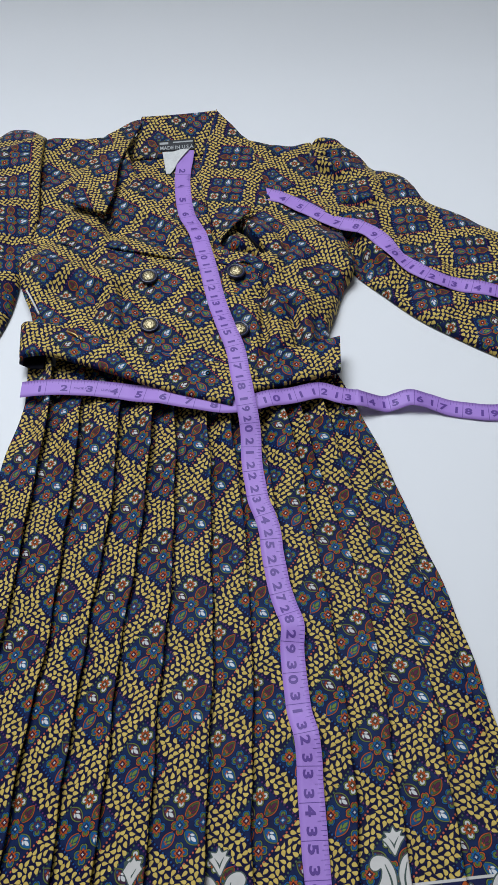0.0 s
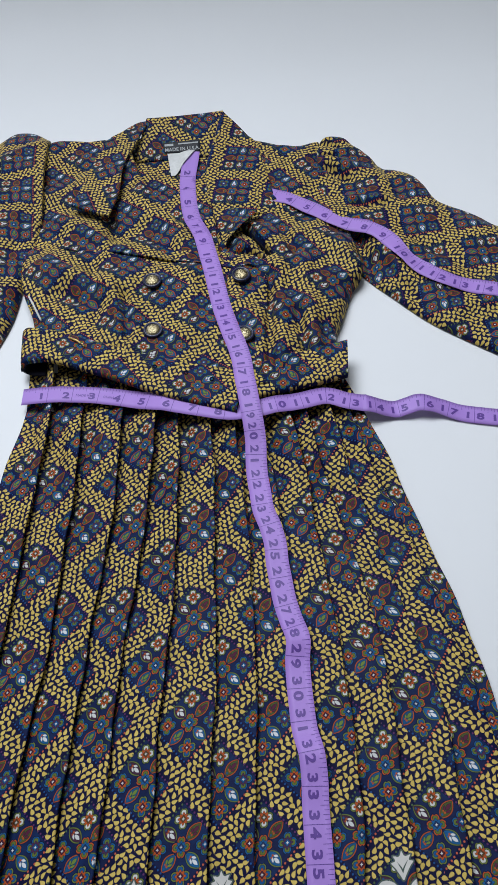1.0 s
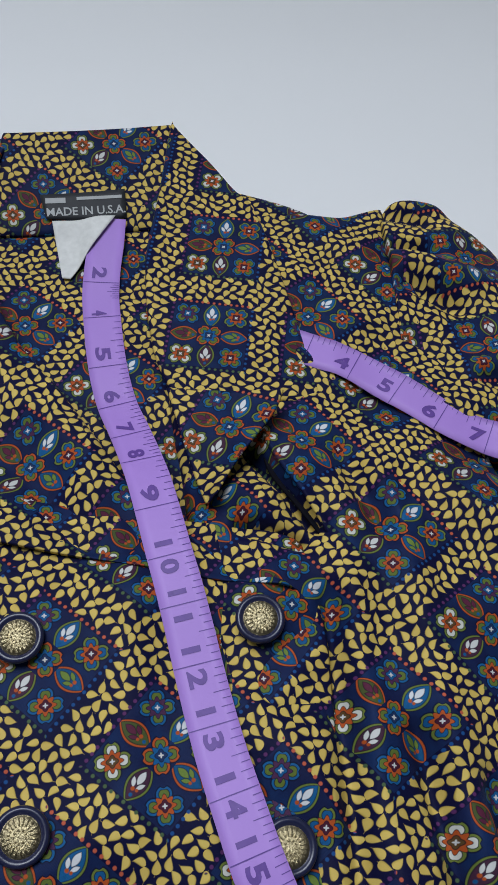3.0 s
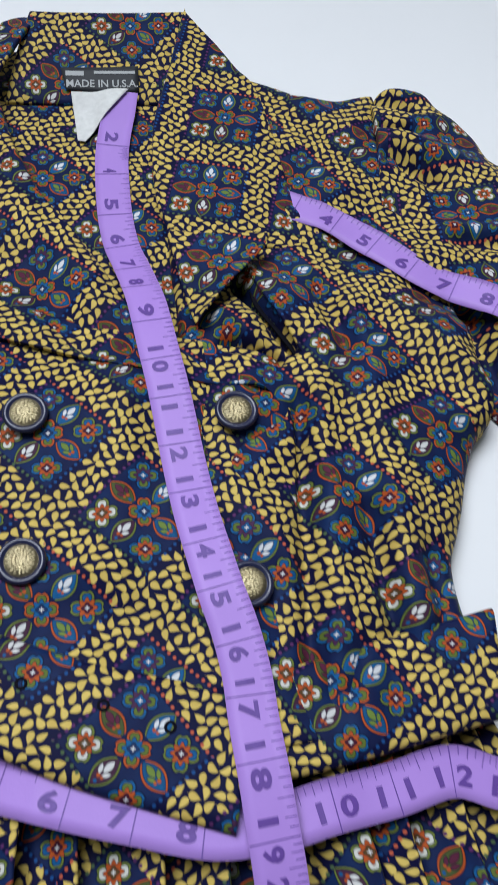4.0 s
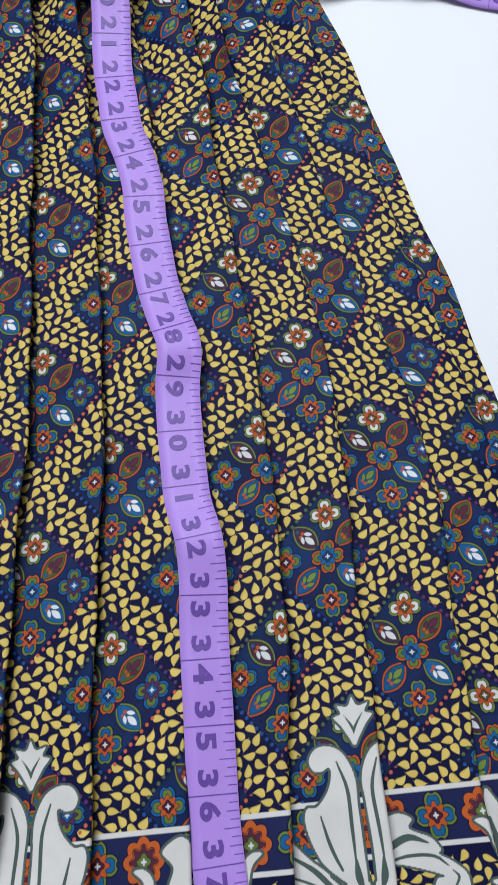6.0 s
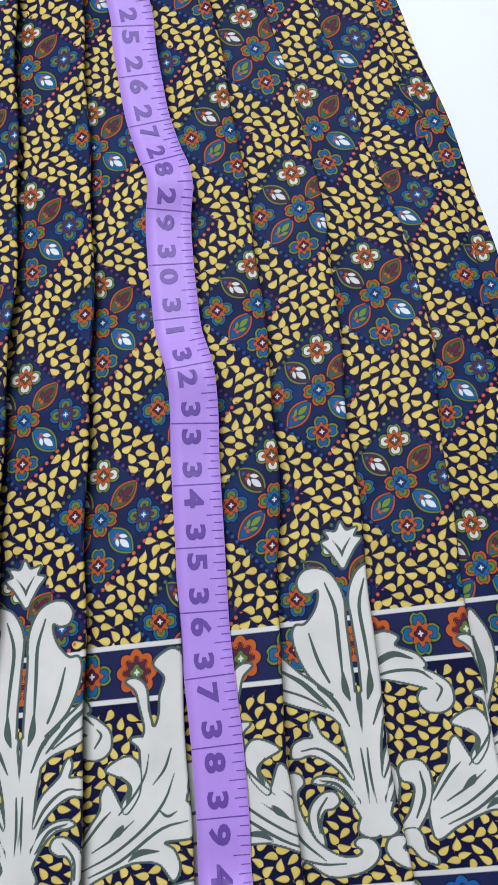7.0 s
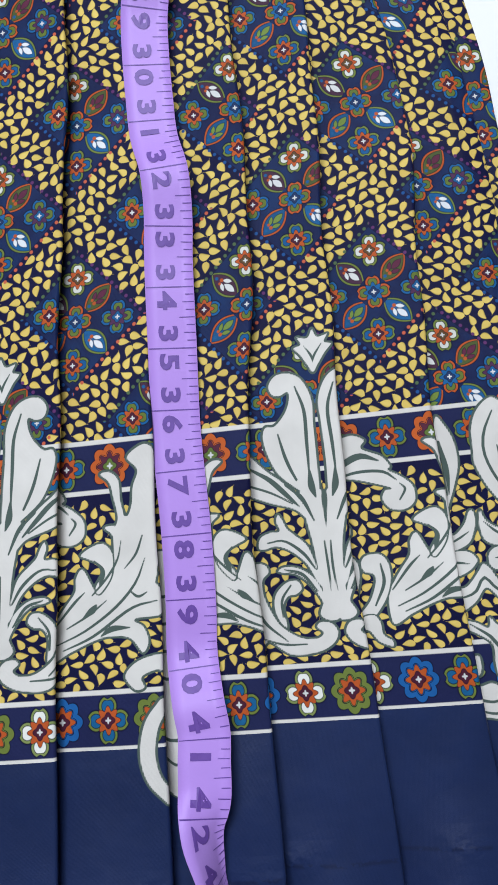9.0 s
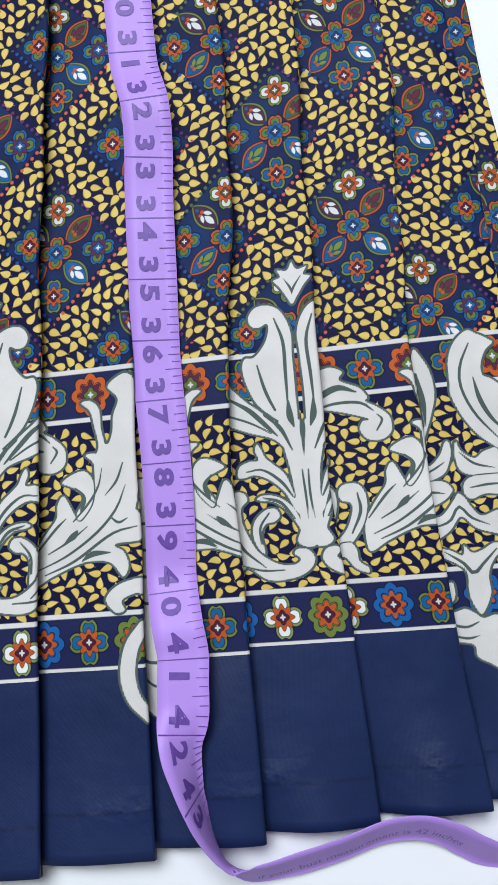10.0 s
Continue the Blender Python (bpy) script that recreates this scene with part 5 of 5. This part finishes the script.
def lay(pts, clear=0.0015, half=0.008, reach=2, span=9):
    """Rests a path drawn in plan on whatever lies under it."""
    p = smooth_line(pts, 160)
    z = np.array([max(top_z(x, y), top_z(x - half, y), top_z(x + half, y), top_z(x, y - half * 0.6), top_z(x, y + half * 0.6)) for x, y in p])
    k = np.array([z[max(0, i - reach):i + reach + 1].max() for i in range(len(z))])
    k = np.convolve(np.pad(k, span // 2, mode="edge"), np.ones(span) / span, "valid")
    full = [(x, y, h + clear) for (x, y), h in zip(p, np.maximum(k, z * 0.98 if span < 20 else 0))]
    return full[:-1:3] + full[-1:]


def build_tape(name, label, ribbon, first, last, mark, up, skip=()):
    """Inch numbers, lines and ticks. mark(n): the path length at inch n; up: side on which the ticks stand."""
    root = thing(name, label, "tape measure", "measuring tapes")
    band = ribbon.mesh("tape_band", root, "")
    bm = bmesh.new()

    def bar(s, a0, a1, half):
        a = [ribbon.at(s + ds, up * c, 0.00036) for ds, c in ((-half, a0), (half, a0), (half, a1), (-half, a1))]
        bm.faces.new([bm.verts.new(v) for v in a])

    for e in range(first * 16, last * 16 + 12):
        s = mark(e / 16)
        if s < 0.001 or s > ribbon.s[-1] - 0.001 or e // 16 in skip:
            continue
        if e % 16 == 0:
            bar(s, -TAPE_W / 2 + 0.0003, TAPE_W / 2 - 0.0003, 0.00022)
        elif e % 2 == 0:
            size = 0.0062 if e % 8 == 0 else 0.0046 if e % 4 == 0 else 0.0034
            bar(s, TAPE_W / 2 - 0.0003 - size, TAPE_W / 2 - 0.0003, 0.00016)
    tagged(part("printed_scale", bm, TAPE_INK, band, smooth=False), kind="stuff")
    for n in range(max(first, 1), last + 1):
        s0 = mark(n)
        if s0 < 0.006 or s0 > ribbon.s[-1] - 0.006 or n in skip:
            continue
        for i, digit in enumerate(str(n)):
            vs, fs = text_points(digit, 0.0102, 0.0004)
            mid = (-0.0062 if n < 10 else (-0.0061, 0.0057)[i])
            out = [ribbon.at(mark(n + (mid + vx * 1.42) / INCH), up * (-0.0018 + vy), 0.0004) for vx, vy, vz in vs]
            mesh_object("numeral", out, fs if up > 0 else [f[::-1] for f in fs], TAPE_INK, band, smooth=False)
    return root


def build_tapes():
    # across the waist
    plan = [(-0.230, 0.055), (-0.205, 0.053), (-0.179, 0.050), (-0.153, 0.046), (-0.129, 0.039), (-0.103, 0.029), (-0.078, 0.020), (-0.053, 0.012), (-0.025, 0.004),
            (0.000, 0.004), (0.019, 0.007), (0.045, 0.010), (0.070, 0.014), (0.090, 0.007), (0.111, 0.002)]
    rest = lay(plan, 0.003, reach=5, span=31)
    # slips under the pointed belt end in the middle
    rest = [(x, y, min(z, 0.0225 if -0.10 < x < 0.10 else 0.03)) for x, y, z in rest]
    rest += [(0.134, 0.000, 0.004), (0.147, 0.000, 0.007), (0.158, 0.001, 0.010), (0.168, -0.001, 0.010), (0.182, -0.004, 0.005), (0.199, -0.011, 0.002), (0.219, -0.017, 0.002), (0.244, -0.022, 0.002), (0.30, -0.024, 0.002), (0.38, -0.03, 0.002)]
    h = Ribbon(rest, [(0, 0, 1, 0)])
    # places of the inch lines, from the end on the left
    lines = (0, 1, 2, 3, 4, 5, 6, 8, 10, 11, 12, 13)
    along = np.interp((-0.2295, -0.204, -0.179, -0.153, -0.128, -0.103, -0.0785, -0.029, 0.0205, 0.0455, 0.0700, 0.0925), h.p[:, 0], h.s)
    build_tape("waist_tape", "purple vinyl tape measure stretched across the waist", h, 0, 22, lambda n: np.interp(n, lines, along) + max(0, n - 13) * INCH, 1)
    for words, at in (("MADE IN", 2.42), ("CHINA", 3.42)):
        vs, fs = text_points(words, 0.0038)
        band = [o for o in bpy.data.objects if o.name.startswith("waist_tape")][0].children[0]
        mesh_object("lettering", [h.at(np.interp(at, lines, along) + x, y - 0.0012, 0.0004) for x, y, z in vs], fs, TAPE_INK, band, smooth=False)
    # down the sleeve
    plan = [(0.047, 0.322), (0.055, 0.317), (0.076, 0.304), (0.0965, 0.285), (0.117, 0.2655), (0.141, 0.249), (0.160, 0.234), (0.168, 0.223), (0.184, 0.193), (0.204, 0.168), (0.220, 0.155), (0.242, 0.144), (0.265, 0.133), (0.31, 0.115), (0.37, 0.092)]
    rest = lay(plan, 0.0008, 0.007)
    # its start slips under the collar
    ahead = [z for x, y, z in rest if x > 0.066][0]
    rest = [(x, y, z if x > 0.066 else 0.0155 + (ahead - 0.0155) * (x - 0.047) / 0.019) for x, y, z in rest]
    g = Ribbon(rest, [(0, 0, 1, 0)])
    four = np.interp(0.0755, g.p[:, 0], g.s)
    build_tape("sleeve_tape", "purple vinyl tape measure laid along the sleeve", g, 3, 16, lambda n: four + (n - 4) * INCH, 1)
    bpy.context.view_layer.update()
    # down the front
    plan = [(-0.040, 0.4235), (-0.043, 0.405), (-0.047, 0.385), (-0.049, 0.366), (-0.049, 0.327), (-0.046, 0.301), (-0.040, 0.275), (-0.035, 0.245), (-0.032, 0.220), (-0.028, 0.190), (-0.025, 0.160), (-0.0215, 0.130), (-0.0175, 0.107),
            (-0.013, 0.084), (-0.0085, 0.066), (-0.0075, 0.045), (-0.006, 0.025), (-0.0045, 0.000), (-0.003, -0.026), (-0.005, -0.055), (-0.005, -0.072), (-0.004, -0.088), (-0.003, -0.104), (0.001, -0.119),
            (0.0035, -0.131), (0.003, -0.147), (0.0045, -0.175), (0.006, -0.193), (0.009, -0.208), (0.012, -0.219), (0.012, -0.224), (0.0105, -0.233), (0.009, -0.248), (0.0083, -0.270), (0.0085, -0.295),
            (0.011, -0.311), (0.012, -0.319), (0.011, -0.328), (0.009, -0.350), (0.007, -0.385), (0.0052, -0.415), (0.005, -0.440), (0.005, -0.460), (0.004, -0.485), (0.0025, -0.505)]
    rest = lay(plan, 0.0014, 0.008, 4)
    rest = [(x, y, z + 0.004 * math.exp(-((y + 0.221) / 0.012) ** 2) + 0.005 * math.exp(-((y + 0.317) / 0.012) ** 2)) for x, y, z in rest]
    rest += [(0.003, -0.522, 0.017), (0.004, -0.533, 0.018), (0.003, -0.543, 0.019), (0.002, -0.554, 0.020), (0.000, -0.566, 0.022), (0.001, -0.577, 0.022), (0.003, -0.588, 0.021), (0.006, -0.598, 0.018), (0.010, -0.608, 0.014), (0.014, -0.615, 0.011),
             (0.022, -0.620, 0.010), (0.038, -0.619, 0.010), (0.057, -0.616, 0.010), (0.075, -0.612, 0.010), (0.089, -0.612, 0.011), (0.100, -0.616, 0.011), (0.110, -0.623, 0.009), (0.122, -0.629, 0.007), (0.16, -0.636, 0.006), (0.22, -0.64, 0.006)]
    # the tape's right-hand edge turns over past the hem
    q = np.array(rest)
    run = np.r_[0, np.cumsum(np.linalg.norm(np.diff(q, axis=0), axis=1))]
    at = run[np.argmin(np.abs(q[:, 1] + 0.552) + (q[:, 0] > 0.02))]
    wide = [(0, 1, 0, 0)] + [(at + d, *w) for d, w in ((0, (1, 0, 0)), (0.012, (0.82, 0, -0.55)), (0.023, (0.62, 0, -0.78)), (0.035, (0.42, -0.10, -0.90)), (0.052, (0.25, -0.25, -0.93)),
                                                       (0.072, (0.05, -0.60, -0.80)), (0.095, (0, -0.71, -0.70)), (0.5, (0, -0.74, -0.67)))]
    f = Ribbon(rest, wide, 620)
    # heights at which the inch lines lie from the collar down to the hem
    marks = (0.405, 0.380, 0.368, 0.357, 0.325, 0.301, 0.280, 0.262, 0.234, 0.210, 0.188, 0.163, 0.139, 0.114, 0.093, 0.070, 0.049, 0.025, -0.002, -0.021, -0.044,
             -0.069, -0.096, -0.117, -0.142, -0.168, -0.193, -0.213, -0.237, -0.262, -0.287, -0.310, -0.334, -0.359, -0.384, -0.409, -0.4335, -0.459, -0.484, -0.510, -0.535, -0.562, -0.587)
    end = np.argmax(f.p[:, 1] < -0.588)
    runs = np.interp(-np.array(marks), -f.p[:end, 1], f.s[:end])
    build_tape("front_tape", "purple vinyl tape measure running down the front to the hem", f, 2, 43,
               lambda n: np.interp(n, np.arange(1, 44), runs) + max(0, n - 43) * INCH, 1, skip=(3,))
    for o in bpy.data.objects:
        if o.name.startswith("front_tape"):
            root = o
    vs, fs = text_points("if your bust measurement is 42 inches", 0.0055)
    mid = f.s[np.argmin(np.abs(f.p[:, 0] - 0.066) + (f.p[:, 1] > -0.6))]
    mesh_object("lettering", [f.at(mid + x, -y, -0.0014) for x, y, z in vs], fs, TAPE_INK, [c for c in root.children][0], smooth=False)


build_tapes()
bpy.context.view_layer.update()
build_label()
